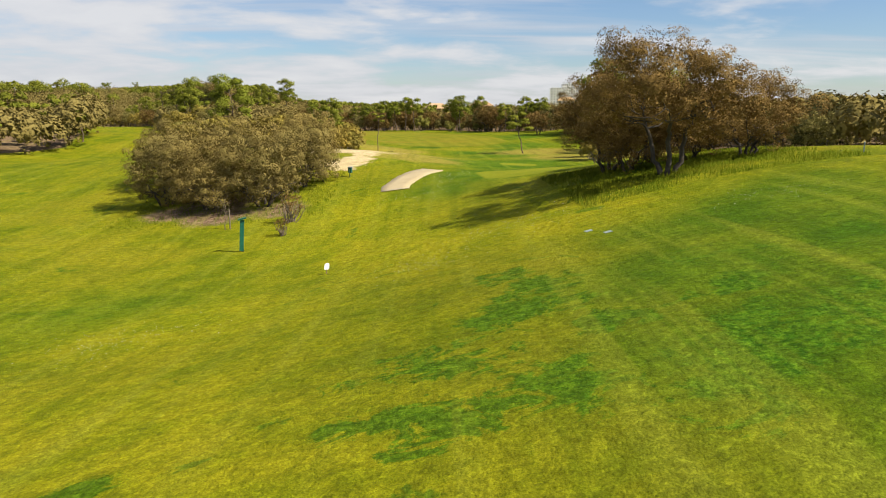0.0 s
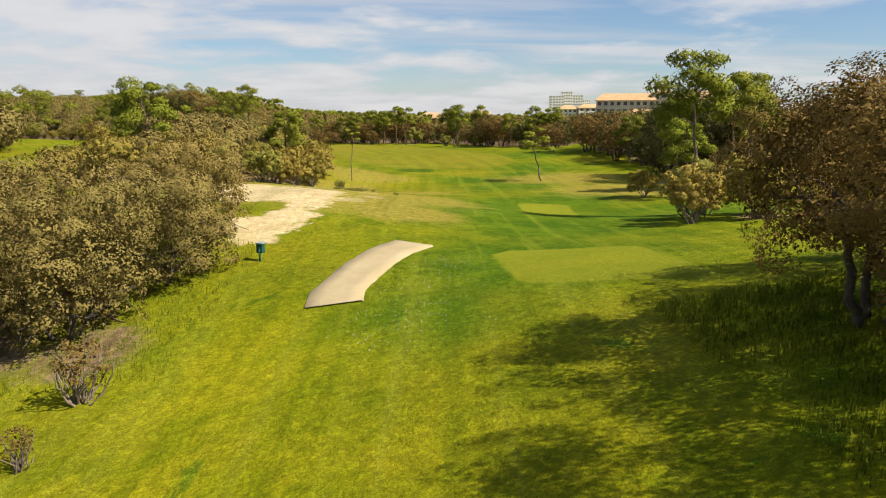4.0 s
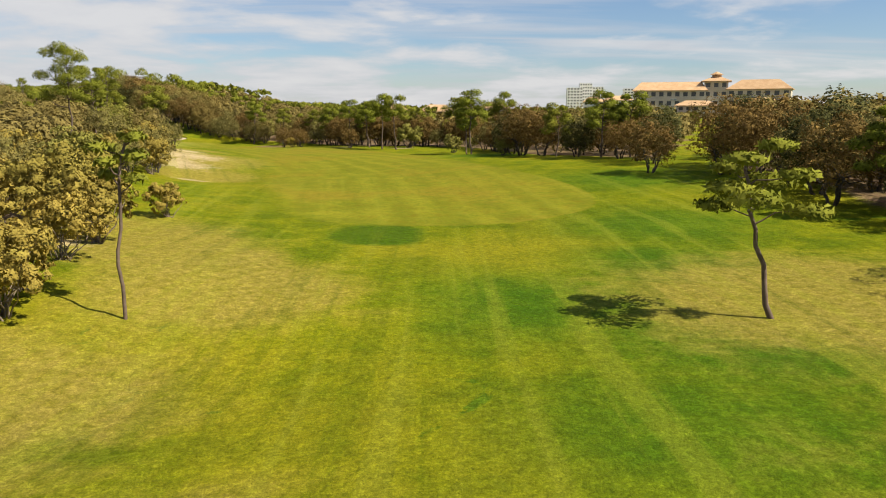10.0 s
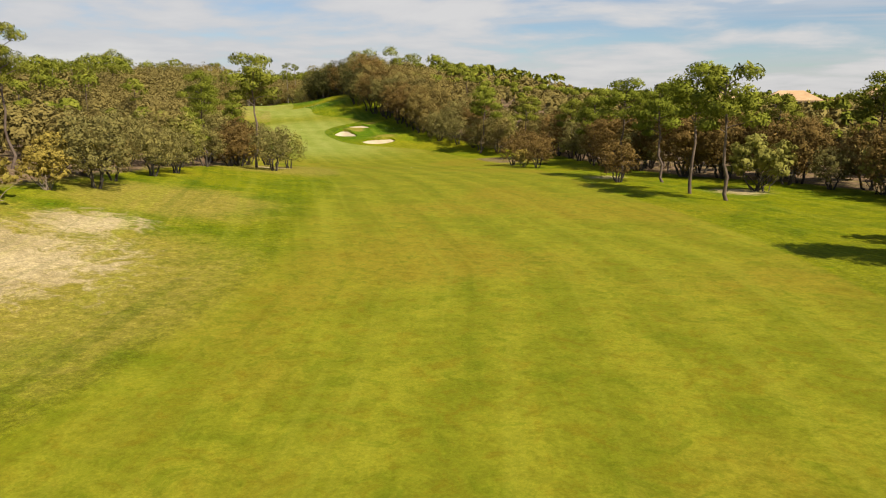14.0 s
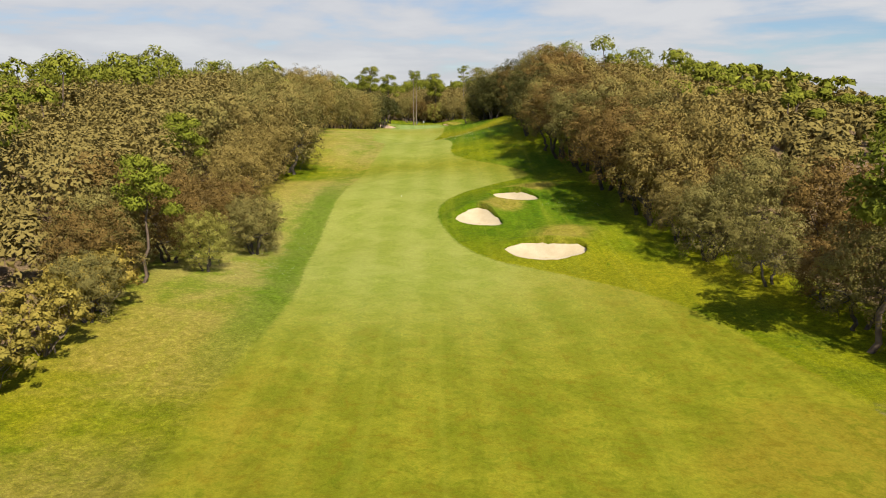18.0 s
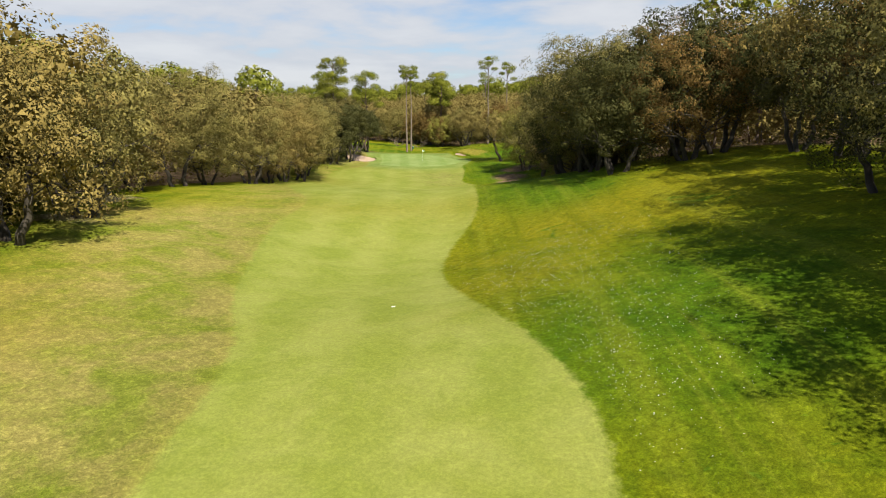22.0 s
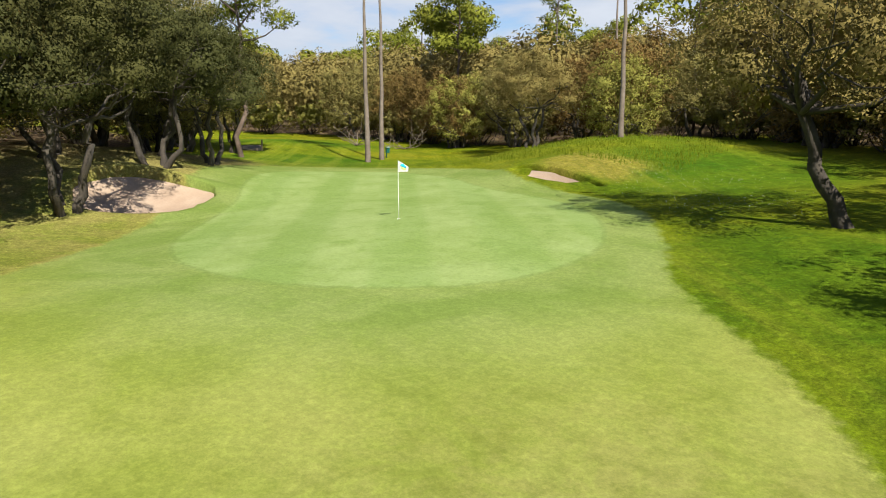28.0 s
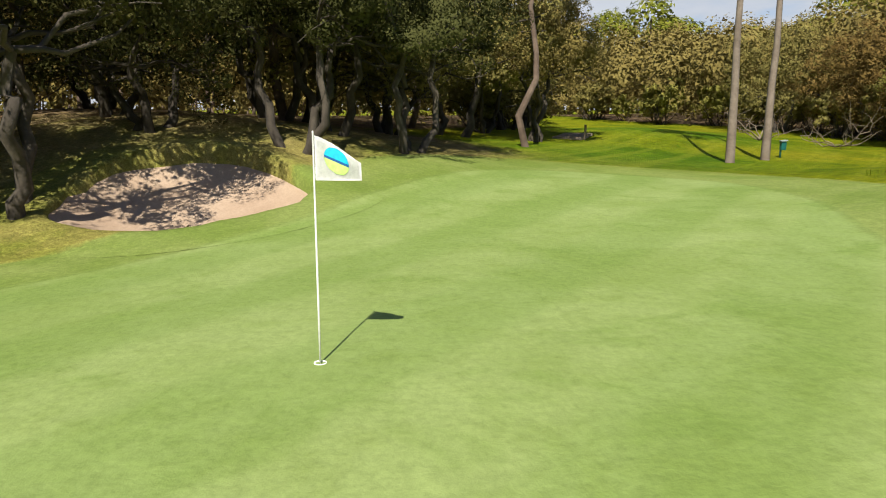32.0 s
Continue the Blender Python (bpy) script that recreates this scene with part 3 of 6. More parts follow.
LUSH = [(9, 8, 5), (13.5, 12, 5), (-14, 30, 5), (12, 124, 7), (8, 117, 6), (5, 130, 7), (13, 138, 6), (6, 13, 4), (7.5, 19, 5), (10, 26, 5), (11, 98, 8), (15, 104, 7), (7, 95, 6), (-219, 429, 5), (-225, 441, 5), (-229, 447, 6), (-233, 455, 8), (8, 75, 8), (13, 82, 8), (4, 84, 8), (9, 13, 6), (13, 20, 6), (12, 28, 6), (5, 62, 7), (-1, 55, 4), (20, 88, 10), (-92, 330, 12), (-105, 350, 9), (-126, 366, 8), (-128, 362, 6), (-146, 389, 5), (-150, 392, 8),
        (-185, 434, 9), (-192, 440, 8), (-203, 458, 9), (-215, 470, 10), (-250, 466, 10), (16, 150, 8), (20, 175, 9), (8, 225, 8), (14, 46, 5)]
LIME = [(-143, 366, 14), (-173, 398, 14), (-187, 414, 14), (-150, 372, 16), (-165, 392, 16), (-180, 406, 16), (-195, 424, 17), (-212, 440, 18), (-132, 356, 14), (-110, 332, 14), (-98, 316, 22)]
SANDY = [(-7.4, 87.5), (-7, 75.4), (-7.9, 69.2), (-9.4, 66.8), (-12.3, 69.5), (-11.8, 73), (-9.6, 74.5), (-10, 78), (-13.8, 77), (-15.5, 80), (-19, 86), (-20.3, 94), (-18.2, 97), (-12.7, 94)]
WORN = [(-191.5, 426.5, 4.5), (-187.5, 422.5, 4), (-167, 404, 4.5)]
CLOVER = [(5.5, 12.5, 1.4), (6.6, 14, 1.2), (7.4, 17, 1.2), (4.6, 10.4, 1.0), (1.5, 18.5, 1.6), (2.8, 18.6, 1.3), (0.4, 15, 1.2), (-1.7, 15.4, 1.0), (0.2, 11.5, 1.2), (2.2, 12.6, 1.4), (-1.6, 12, 1.0), (3.0, 21.5, 1.3), (-6.5, 11, 0.9), (8.6, 12.5, 1.6), (10, 14.5, 1.4), (2.0, 24, 1.2), (4, 16, 1.2)]
PALE = [(-7, 129, 6), (-160, 373, 8), (-170, 382, 8), (-152, 364, 7), (0, 38, 8), (6, 35, 7), (-5, 44, 7), (-6, 52, 5), (-9, 95, 6), (-5, 90, 5), (-12, 101, 6), (-9, 14, 6), (-6, 10, 5), (-10, 27, 6)]
MULCH = [(-182.5, 432, 3.0), (-185.5, 437.5, 2.8), (-180, 428.5, 2.2), (-186, 441, 2.5), (-227, 437, 7.0), (-231, 442.5, 7), (-225, 431.5, 6), (-233, 436, 7), (-52, 306, 4), (-47, 303, 3), (-18, 55.5, 3), (-13, 56, 2.5), (-22, 57, 2.5)]
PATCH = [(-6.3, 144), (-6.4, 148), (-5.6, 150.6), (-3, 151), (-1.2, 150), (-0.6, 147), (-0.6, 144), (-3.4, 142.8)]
DAISY = [(0, 60, 5), (-130, 368, 7), (-139, 378, 7), (-205, 455, 5), (8, 36, 7), (-1, 54, 4), (-88, 336, 5)]


def blobs(x, y, spots):
    v = np.zeros(x.shape)
    for cx, cy, r in spots:
        v = np.maximum(v, np.exp(-((x - cx) ** 2 + (y - cy) ** 2) / (1.1 * r * r)))
    return v


def ticks(pieces):
    out = []
    for a, b, step in pieces:
        out += list(np.arange(a, b, step))
    return np.array(out + [pieces[-1][1]])


XS = ticks([(-4000, -1000, 500), (-1000, -480, 60), (-480, -290, 12), (-290, 48, 1.25), (48, 180, 9), (180, 660, 60), (660, 4000, 550)])
YS = ticks([(-2500, -500, 400), (-500, -60, 55), (-60, -4, 7), (-4, 490, 1.25), (490, 660, 9), (660, 1200, 60), (1200, 4500, 550)])


def lawn_lane(x, y):
    """The open lawn that runs through the woods up to the hotel."""
    turn = np.degrees(np.arctan2(np.asarray(x) - 1.3, np.asarray(y) - 120.0))
    return (turn > 20.3) & (turn < 26.8) & (np.asarray(y) > 166)


def woods_field(x, y):
    """How far inside the woods a place lies, metres; negative on the open course."""
    return -np.minimum.reduce([signed(x, y, w) for w in WOODS])


def fields_at(x, y):
    """What grows where: distances to the mown outlines and the strength of patches."""
    fair_loop = smooth_loop(FAIRWAY_EAST + FAIRWAY_WEST, 4)
    green_loop = smooth_loop(GREEN_EDGE, 5)
    fields = dict(fair=signed(x, y, fair_loop), green=signed(x, y, green_loop),
                  tee=np.minimum(signed(x, y, np.array(TEE_A)), signed(x, y, np.array(TEE_B))))
    best, across = np.full(x.shape, 1e9), np.zeros(x.shape)
    for (ax, ay), (bx, by) in zip(LINE, LINE[1:]):
        ex, ey = bx - ax, by - ay
        t = np.clip(((x - ax) * ex + (y - ay) * ey) / (ex * ex + ey * ey), 0, 1)
        dx, dy = x - ax - t * ex, y - ay - t * ey
        d = np.hypot(dx, dy)
        near = d < best
        across = np.where(near, d * np.sign(ex * dy - ey * dx), across)
        best = np.minimum(best, d)
    fields.update(across=across, dry=blobs(x, y, DRY), bare=blobs(x, y, BARE), lush=blobs(x, y, LUSH), lime=blobs(x, y, LIME), daisy=0.42 * blobs(x, y, DAISY), clover=blobs(x, y, CLOVER), worn=blobs(x, y, WORN), pale=blobs(x, y, PALE))
    fields["sandy"] = signed(x, y, smooth_loop(SANDY, 4))
    fields["lush"] = np.maximum(fields["lush"], np.clip(0.5 - signed(x, y, smooth_loop(PATCH, 4)), 0, 1))
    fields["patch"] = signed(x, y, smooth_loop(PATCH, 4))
    inside = woods_field(x, y)
    fields["litter"] = np.maximum(np.clip((inside - 1.8) / 4.0, 0, 0.75), 0.95 * blobs(x, y, MULCH))
    lane = lawn_lane(x, y)
    fields["litter"] = np.where(lane, 0.0, fields["litter"])
    fields["pale"] = np.where(lane & (np.hypot(x, y - 120) > 120), 0.7, fields["pale"])
    return fields


def clothe(me, x, y):
    """Gives a turf mesh its fields."""
    for key, v in fields_at(x, y).items():
        me.attributes.new(key, "FLOAT", "POINT").data.foreach_set("value", v.astype(np.float32))


def build_ground():
    gx, gy = np.meshgrid(XS, YS)
    x, y = gx.ravel(), gy.ravel()
    z = heights(x, y)
    far = np.clip((np.hypot(x + 80, y - 260) - 420) / 500, 0, 1)
    z = z * (1 - far) + 4.0 * far
    for loop, depth in BUNKER_LOOPS:
        z = z - depth * np.clip(-signed(x, y, loop) / 0.5 - 0.05, 0, 1)
    fields = fields_at(x, y)
    nx = len(XS)
    i, j = np.meshgrid(np.arange(nx - 1), np.arange(len(YS) - 1))
    a = (j * nx + i).ravel()
    quads = np.stack([a, a + 1, a + 1 + nx, a + nx], 1)
    mid_fair, mid_green = fields["fair"][quads].mean(1), fields["green"][quads].mean(1)
    zone = np.where(mid_green < 0, 2, np.where(mid_fair < 0, 1, 0))
    for k, (name, label) in enumerate((("ground", "rough grass with clover, straw-coloured and sandy patches"),
                                       ("fairway", "mown yellow-green fairway with faint mowing stripes"),
                                       ("putting_green", "smooth pale-green closely mown putting green"))):
        q = quads[zone == k]
        used, back = np.unique(q, return_inverse=True)
        me = mesh_from(name, np.stack([x[used], y[used], z[used]], 1), back.reshape(-1, 4), TURF, True)
        for key, v in fields.items():
            me.attributes.new(key, "FLOAT", "POINT").data.foreach_set("value", v[used].astype(np.float32))
        tagged(new(name, me), label, "ground", kind="structure")


def mesh_from(name, verts, faces, mat, smooth=False, normals=None):
    """A mesh from arrays of vertices and of equal-sided faces."""
    me = bpy.data.meshes.new(name)
    v, f = np.asarray(verts, np.float32), np.asarray(faces, np.int32)
    n = f.shape[1]
    me.vertices.add(len(v))
    me.vertices.foreach_set("co", v.ravel())
    me.loops.add(f.size)
    me.loops.foreach_set("vertex_index", f.ravel())
    me.polygons.add(len(f))
    me.polygons.foreach_set("loop_start", np.arange(0, f.size, n, dtype=np.int32))
    me.polygons.foreach_set("loop_total", np.full(len(f), n, np.int32))
    me.polygons.foreach_set("use_smooth", np.full(len(f), smooth))
    me.materials.append(mat)
    me.update(calc_edges=True)
    if normals is not None:
        me.polygons.foreach_set("use_smooth", np.full(len(f), True))
        me.normals_split_custom_set_from_vertices(normals.astype(np.float32))
    return me


# ---- trees ----
def tubes(runs, sides=6):
    """Tapered round limbs along runs of (points, radii)."""
    vs, fs, at = [], [], 0
    for pts, rad in runs:
        pts = np.array(pts, float)
        ahead = np.gradient(pts, axis=0)
        ahead /= np.linalg.norm(ahead, axis=1)[:, None] + 1e-9
        ref = np.array([0.31, 0.17, 0.93]) if abs(ahead[0, 2]) < 0.8 else np.array([1.0, 0.1, 0.0])
        a = np.cross(ahead, ref)
        a /= np.linalg.norm(a, axis=1)[:, None] + 1e-9
        b = np.cross(ahead, a)
        ang = np.linspace(0, 2 * np.pi, sides, endpoint=False)
        ring = pts[:, None] + np.array(rad)[:, None, None] * (a[:, None] * np.cos(ang)[None, :, None] + b[:, None] * np.sin(ang)[None, :, None])
        vs.append(ring.reshape(-1, 3))
        k = np.arange(sides)
        for r in range(len(pts) - 1):
            o = at + r * sides
            fs.append(np.stack([o + k, o + (k + 1) % sides, o + sides + (k + 1) % sides, o + sides + k], 1))
        at += len(pts) * sides
    return np.concatenate(vs), np.concatenate(fs)


def limb(rng, start, end, r0, r1, bend=0.25, n=6, crook=0.03):
    start, end = np.array(start, float), np.array(end, float)
    t = np.linspace(0, 1, n)[:, None]
    side = rng.normal(0, 1, 3) * np.linalg.norm(end - start) * bend
    wig = rng.normal(0, 1, (n, 3)) * np.linalg.norm(end - start) * crook
    wig[0] = wig[-1] = 0
    pts = start + (end - start) * t + side * (t * (1 - t)) + wig
    return pts, list(r0 + (r1 - r0) * np.linspace(0, 1, n) ** 0.8)


def cards(rng, centres, outward, length, wide, spread=0.9):
    """Pointed leaf sprays: one blade each, facing roughly outward."""
    n = len(centres)
    nor = outward + rng.normal(0, spread, (n, 3))
    nor /= np.linalg.norm(nor, axis=1)[:, None] + 1e-9
    nor = np.where(((nor * outward).sum(1) < 0)[:, None], -nor, nor)
    a = np.cross(nor, rng.normal(0, 1, (n, 3)))
    a /= np.linalg.norm(a, axis=1)[:, None] + 1e-9
    b = np.cross(nor, a)
    ln = (length * rng.uniform(0.6, 1.3, n))[:, None] * 0.5
    wd = (wide * rng.uniform(0.6, 1.3, n))[:, None] * 0.5
    droop = nor * ln * rng.uniform(-0.5, 0.1, n)[:, None]
    v = np.stack([centres - a * ln + droop, centres + a * ln - b * wd, centres + a * ln * 0.6 + b * wd + droop], 1).reshape(-1, 3)
    # shading follows the swell of the foliage as well as the single spray
    soft = outward / (np.linalg.norm(outward, axis=1)[:, None] + 1e-9) * 1.0 + nor * 0.22
    soft /= np.linalg.norm(soft, axis=1)[:, None] + 1e-9
    return v, np.arange(3 * n).reshape(-1, 3), np.repeat(soft, 3, 0)


def sphere_points(rng, n):
    d = rng.normal(0, 1, (n, 3))
    return d / np.linalg.norm(d, axis=1)[:, None]


def crown_of(rng, lobes, count, length, wide, thin=0.22, puffs=9):
    """Leaf sprays on small puffs that sit on rounded lobes (centre, radii), over a coarser dark filling."""
    area = np.array([r[0] * r[1] + r[0] * r[2] for _, r in lobes])
    share = (count * area / area.sum()).astype(int) + 4
    heart = np.mean([c for c, _ in lobes], axis=0)
    span = max(np.linalg.norm(np.array(c) - heart) for c, _ in lobes) + 1e-6
    widest = max(r[0] for _, r in lobes)
    cs, ns, deep, deep_n = [], [], [], []
    for (c, r), k in zip(lobes, share):
        c, r = np.array(c), np.array(r)
        many = int(puffs * (3.2 if r[0] == widest else 1.0))
        g = sphere_points(rng, many)
        g[:, 2] = np.where((g[:, 2] < -0.4) & (rng.random(many) < 0.65), -g[:, 2], g[:, 2])
        size = (0.30 if r[0] == widest else 0.46) * r.min() * rng.uniform(0.65, 1.3, many)
        mid = c + g * r * rng.uniform(0.66, 1.0, many)[:, None]
        pick = rng.integers(0, many, k)
        d = sphere_points(rng, k) + 0.75 * g[pick]
        d /= np.linalg.norm(d, axis=1)[:, None] + 1e-9
        depth = 1 - thin * rng.random(k) ** 1.5 + 0.12 * np.clip(rng.normal(0, 0.7, k), -1.0, 1.4)
        cs.append(mid[pick] + d * (size[pick] * depth)[:, None] * np.array((1.1, 1.1, 0.9)))
        ns.append(d + 0.55 * g[pick] + 0.30 * (c - heart) / span)
        few = max(4, k // 6)
        q = sphere_points(rng, few)
        deep.append(c + q * r * rng.uniform(0.15, 0.62, few)[:, None])
        deep_n.append(q)
    v, f, n = cards(rng, np.concatenate(cs), np.concatenate(ns) + np.array([0, 0, 0.25]), length, wide, 0.5)
    v2, f2, n2 = cards(rng, np.concatenate(deep), np.concatenate(deep_n), length * 1.6, wide * 1.9)
    return np.concatenate([v, v2]), np.concatenate([f, f2 + len(v)]), np.concatenate([n, n2])


def oak_lobes(rng, r, h, base, n, low=0.6):
    """Lobes of a broad round crown of radius r between base and h; low: how far down the skirt hangs."""
    mid, half = (base + h) / 2, (h - base) / 2
    out = [((0, 0, mid), (r * 0.66, r * 0.66, half * 0.74))]
    for k in range(n):
        a = k * 2.4 + rng.uniform(-0.4, 0.4)
        t = (k + 0.5) / n
        up = -low + (0.9 + low) * t
        ring = math.sqrt(max(0.05 if up > 0 else 0.55, 1 - up * up)) * rng.uniform(0.64, 0.86)
        s = rng.uniform(0.24, 0.40) * r
        out.append(((math.cos(a) * r * ring, math.sin(a) * r * ring, mid + up * half * 0.85), (s, s, s * 0.8)))
    return out


TREES = {}


def part(name, me, parent, label=""):
    ob = new(name, me)
    ob.parent = parent
    return tagged(ob, label) if label else ob


def stand(kind, name, trunk, crown, label, category, extra=()):
    """Keeps one finished tree as a pattern: trunk and crown meshes under an Empty."""
    TREES[kind] = (name, trunk, crown, label, category, extra)


def make_oak(kind, seed, r, h, base, stems, leaf, bark, label, leaves=2600, lean=0.0, fine=1.0, name="oak_tree", low=0.6):
    rng = np.random.default_rng(seed)
    lobes = oak_lobes(rng, r, h, base, 21 + int(8 * (low - 0.6) / 0.3), low)
    if lean:
        lobes = [((c[0] + lean * (c[2] - base) / (h - base), c[1], c[2]), s) for c, s in lobes]
    runs = []
    for k in range(stems):
        a = k * 2 * math.pi / stems + rng.uniform(-0.5, 0.5)
        foot = (0.14 * r * math.cos(a) * (stems > 1) * 0.6, 0.14 * r * math.sin(a) * (stems > 1) * 0.6, -0.3)
        fork = np.array((0.30 * r * math.cos(a) + lean * 0.25, 0.30 * r * math.sin(a), base + (h - base) * rng.uniform(0.12, 0.3)))
        thick = (0.17 if stems > 1 else 0.26) * (h / 9.0)
        runs.append(limb(rng, foot, fork, thick * 1.25, thick * 0.7, 0.2 if stems > 1 else 0.1, 8, 0.03 if stems > 1 else 0.015))
        near = sorted(lobes[1:], key=lambda q: np.linalg.norm(np.array(q[0]) - fork))[: max(4, 11 // stems)]
        for c, s in near:
            tip = np.array(c) + rng.normal(0, 0.2, 3)
            runs.append(limb(rng, fork, tip, thick * 0.5, 0.03, 0.3, 6))
            for _ in range(2 if fine < 0.4 else 0):
                runs.append(limb(rng, fork + (tip - fork) * rng.uniform(0.45, 0.8), tip + rng.normal(0, 0.45 * s[0], 3), 0.035, 0.012, 0.25, 4))
    tv, tf = tubes(runs, 5)
    cv, cf, cn = crown_of(rng, lobes, leaves, 0.55 * fine * (r / 4.2) ** 0.5, 0.40 * fine * (r / 4.2) ** 0.5)
    stand(kind, name, mesh_from("trunk", tv, tf, bark, True), mesh_from("crown", cv, cf, leaf, normals=cn), label, "tree")


def make_shrub(kind, seed, r, h, leaf, bark, label, leaves=1300, twigs=14):
    rng = np.random.default_rng(seed)
    lobes = oak_lobes(rng, r, h, 0.12 * h, 13, 0.75)
    runs = []
    for k in range(twigs):
        c, s = lobes[1 + k % 8]
        runs.append(limb(rng, (rng.normal(0, 0.12 * r), rng.normal(0, 0.12 * r), -0.2), np.array(c) + rng.normal(0, 0.25, 3) + (0, 0, 0.2), 0.055, 0.015, 0.3, 6))
    tv, tf = tubes(runs, 5)
    cv, cf, cn = crown_of(rng, lobes, int(leaves * 3.4), 0.20 * min(1.0, 0.25 + r / 3), 0.14 * min(1.0, 0.25 + r / 3), 0.35, 6)
    stand(kind, "shrub", mesh_from("stem", tv, tf, bark, True), mesh_from("crown", cv, cf, leaf, normals=cn), label, "shrub")


def make_pine(kind, seed, h, bare, r, label, leaf=None, bark=None, lean=(0.0, 0.0), clumps=11, per=130, thick=0.17, bend=0.10, crook=0.012, name="pine_tree", flat=0.68):
    """A maritime pine: long bare leaning stem and flat, gappy plates of needles."""
    rng = np.random.default_rng(seed)
    top = np.array((lean[0], lean[1], h * 0.93))
    stem = limb(rng, (0, 0, -0.3), top, thick, 0.05, bend, 10, crook)
    per = int(per * 3.0)
    runs, cs, ns = [stem], [], []
    for k in range(clumps):
        t = bare + (1 - bare) * (k + 0.6) / clumps
        root = stem[0][0] + (stem[0][-1] - stem[0][0]) * t
        root = np.array([np.interp(root[2], stem[0][:, 2], stem[0][:, i]) for i in range(3)])
        a = k * 2.4 + rng.uniform(-0.5, 0.5)
        reach = r * rng.uniform(0.45, 1.0) * (1.0 - 0.45 * max(0, (t - 0.75)) / 0.25)
        c = root + np.array((math.cos(a) * reach, math.sin(a) * reach, rng.uniform(0.25, 0.9) * (h / 9)))
        runs.append(limb(rng, root, c, 0.05 * h / 9, 0.018, 0.25, 5))
        s = rng.uniform(0.30, 0.56) * r
        d = sphere_points(rng, per)
        d[:, 2] = np.abs(d[:, 2]) * rng.choice([1, 1, 1, -0.6], per)
        cs.append(c + d * np.array((s, s, s * flat)) * rng.uniform(0.45, 1.05, per)[:, None])
        ns.append(d)
    tv, tf = tubes(runs, 6)
    cv, cf, cn = cards(rng, np.concatenate(cs), np.concatenate(ns) + np.array((0, 0, 0.25)), 0.36, 0.15, 0.7)
    stand(kind, name, mesh_from("trunk", tv, tf, bark or BARK_PINE, True), mesh_from("crown", cv, cf, leaf or NEEDLES, normals=cn), label, "tree")


def plant(kind, x, y, turn=0.0, size=1.0, group="", z=None, label=""):
    """Sets one tree of a kind on the ground."""
    name, trunk, crown, lab, cat, extra = TREES[kind]
    root = new(name)
    root.empty_display_size = 0.2
    root.matrix_world = pose(x, y, ground(x, y) if z is None else z, 0, 0, turn) @ Matrix.Scale(size, 4)
    part("trunk" if name != "shrub" else "stem", trunk, root)
    part("crown", crown, root)
    tagged(root, label or lab, cat, group)
    return root


# ---- woods: outlines on the plan ----
WOODS = [np.array(w, float) for w in (
    [(-26, 58.5), (-21, 55), (-14, 54), (-10, 59.5), (-10.5, 68), (-15, 72), (-24, 74), (-29, 68)],
    [(-24, 93), (-21, 100), (-18, 104), (-15.5, 111), (-13.8, 118), (-14.5, 127), (-17, 140), (-25, 150), (-30, 162), (-30, 178), (-36, 193), (-42, 205), (-45, 214),
     (-48, 223), (-53, 232), (-58, 243), (-61, 255), (-66, 264), (-74, 271), (-84, 281), (-92, 291), (-100, 298), (-108, 307), (-118, 316), (-127, 325), (-132, 332), (-141, 339),
     (-153, 349), (-166, 357), (-177, 369.5), (-182, 380), (-185.5, 390), (-193, 401), (-202.5, 409), (-210, 416), (-221.5, 427), (-225.5, 433), (-231, 437.5), (-232, 443), (-241, 450)],
    [(-253, 457), (-268, 463), (-345, 474), (-420, 440), (-262, 340), (-200, 290), (-150, 262), (-120, 255), (-97, 232), (-79, 200), (-60, 160), (-46, 125), (-36, 95)],
)]
WOODS = [WOODS[0], np.concatenate([WOODS[1], WOODS[2]])] + [np.array(w, float) for w in (
    [(-71, 118), (-65, 131), (-73, 155), (-100, 200), (-140, 255), (-240, 290), (-420, 260), (-300, 60), (-120, 70), (-85, 95)],
    [(15, 73), (17.5, 81), (22, 84), (29, 77), (21, 69)],
)] + [np.concatenate([np.array([(36, 131), (32.5, 142), (29.5, 153), (31.5, 163), (27, 178), (25, 186), (24.5, 196), (18, 210), (12.5, 220), (11, 232), (8, 245), (2, 262), (-6, 269),
     (-17, 273), (-25, 281), (-35, 297), (-45, 310), (-51, 314), (-59, 318), (-69, 324), (-79, 331), (-87, 339), (-97, 349), (-105, 355), (-110.5, 364), (-117, 372.5), (-123, 384), (-130, 393.5), (-140, 397.5),
     (-150, 398.5), (-154, 408), (-159.5, 417), (-166.5, 424.5), (-171.5, 430), (-175, 439), (-182, 445), (-186, 451), (-189, 458)]),
    np.array([(-196, 466), (-203, 471), (-207, 480), (-213, 486), (-226, 485), (-232, 481), (-240, 479), (-248, 482), (-262, 480), (-277, 472), (-400, 470), (-420, 640), (-100, 660), (80, 560), (130, 300),
              (120, 100), (100, 40), (60, 60), (46, 90), (43, 114)])])]

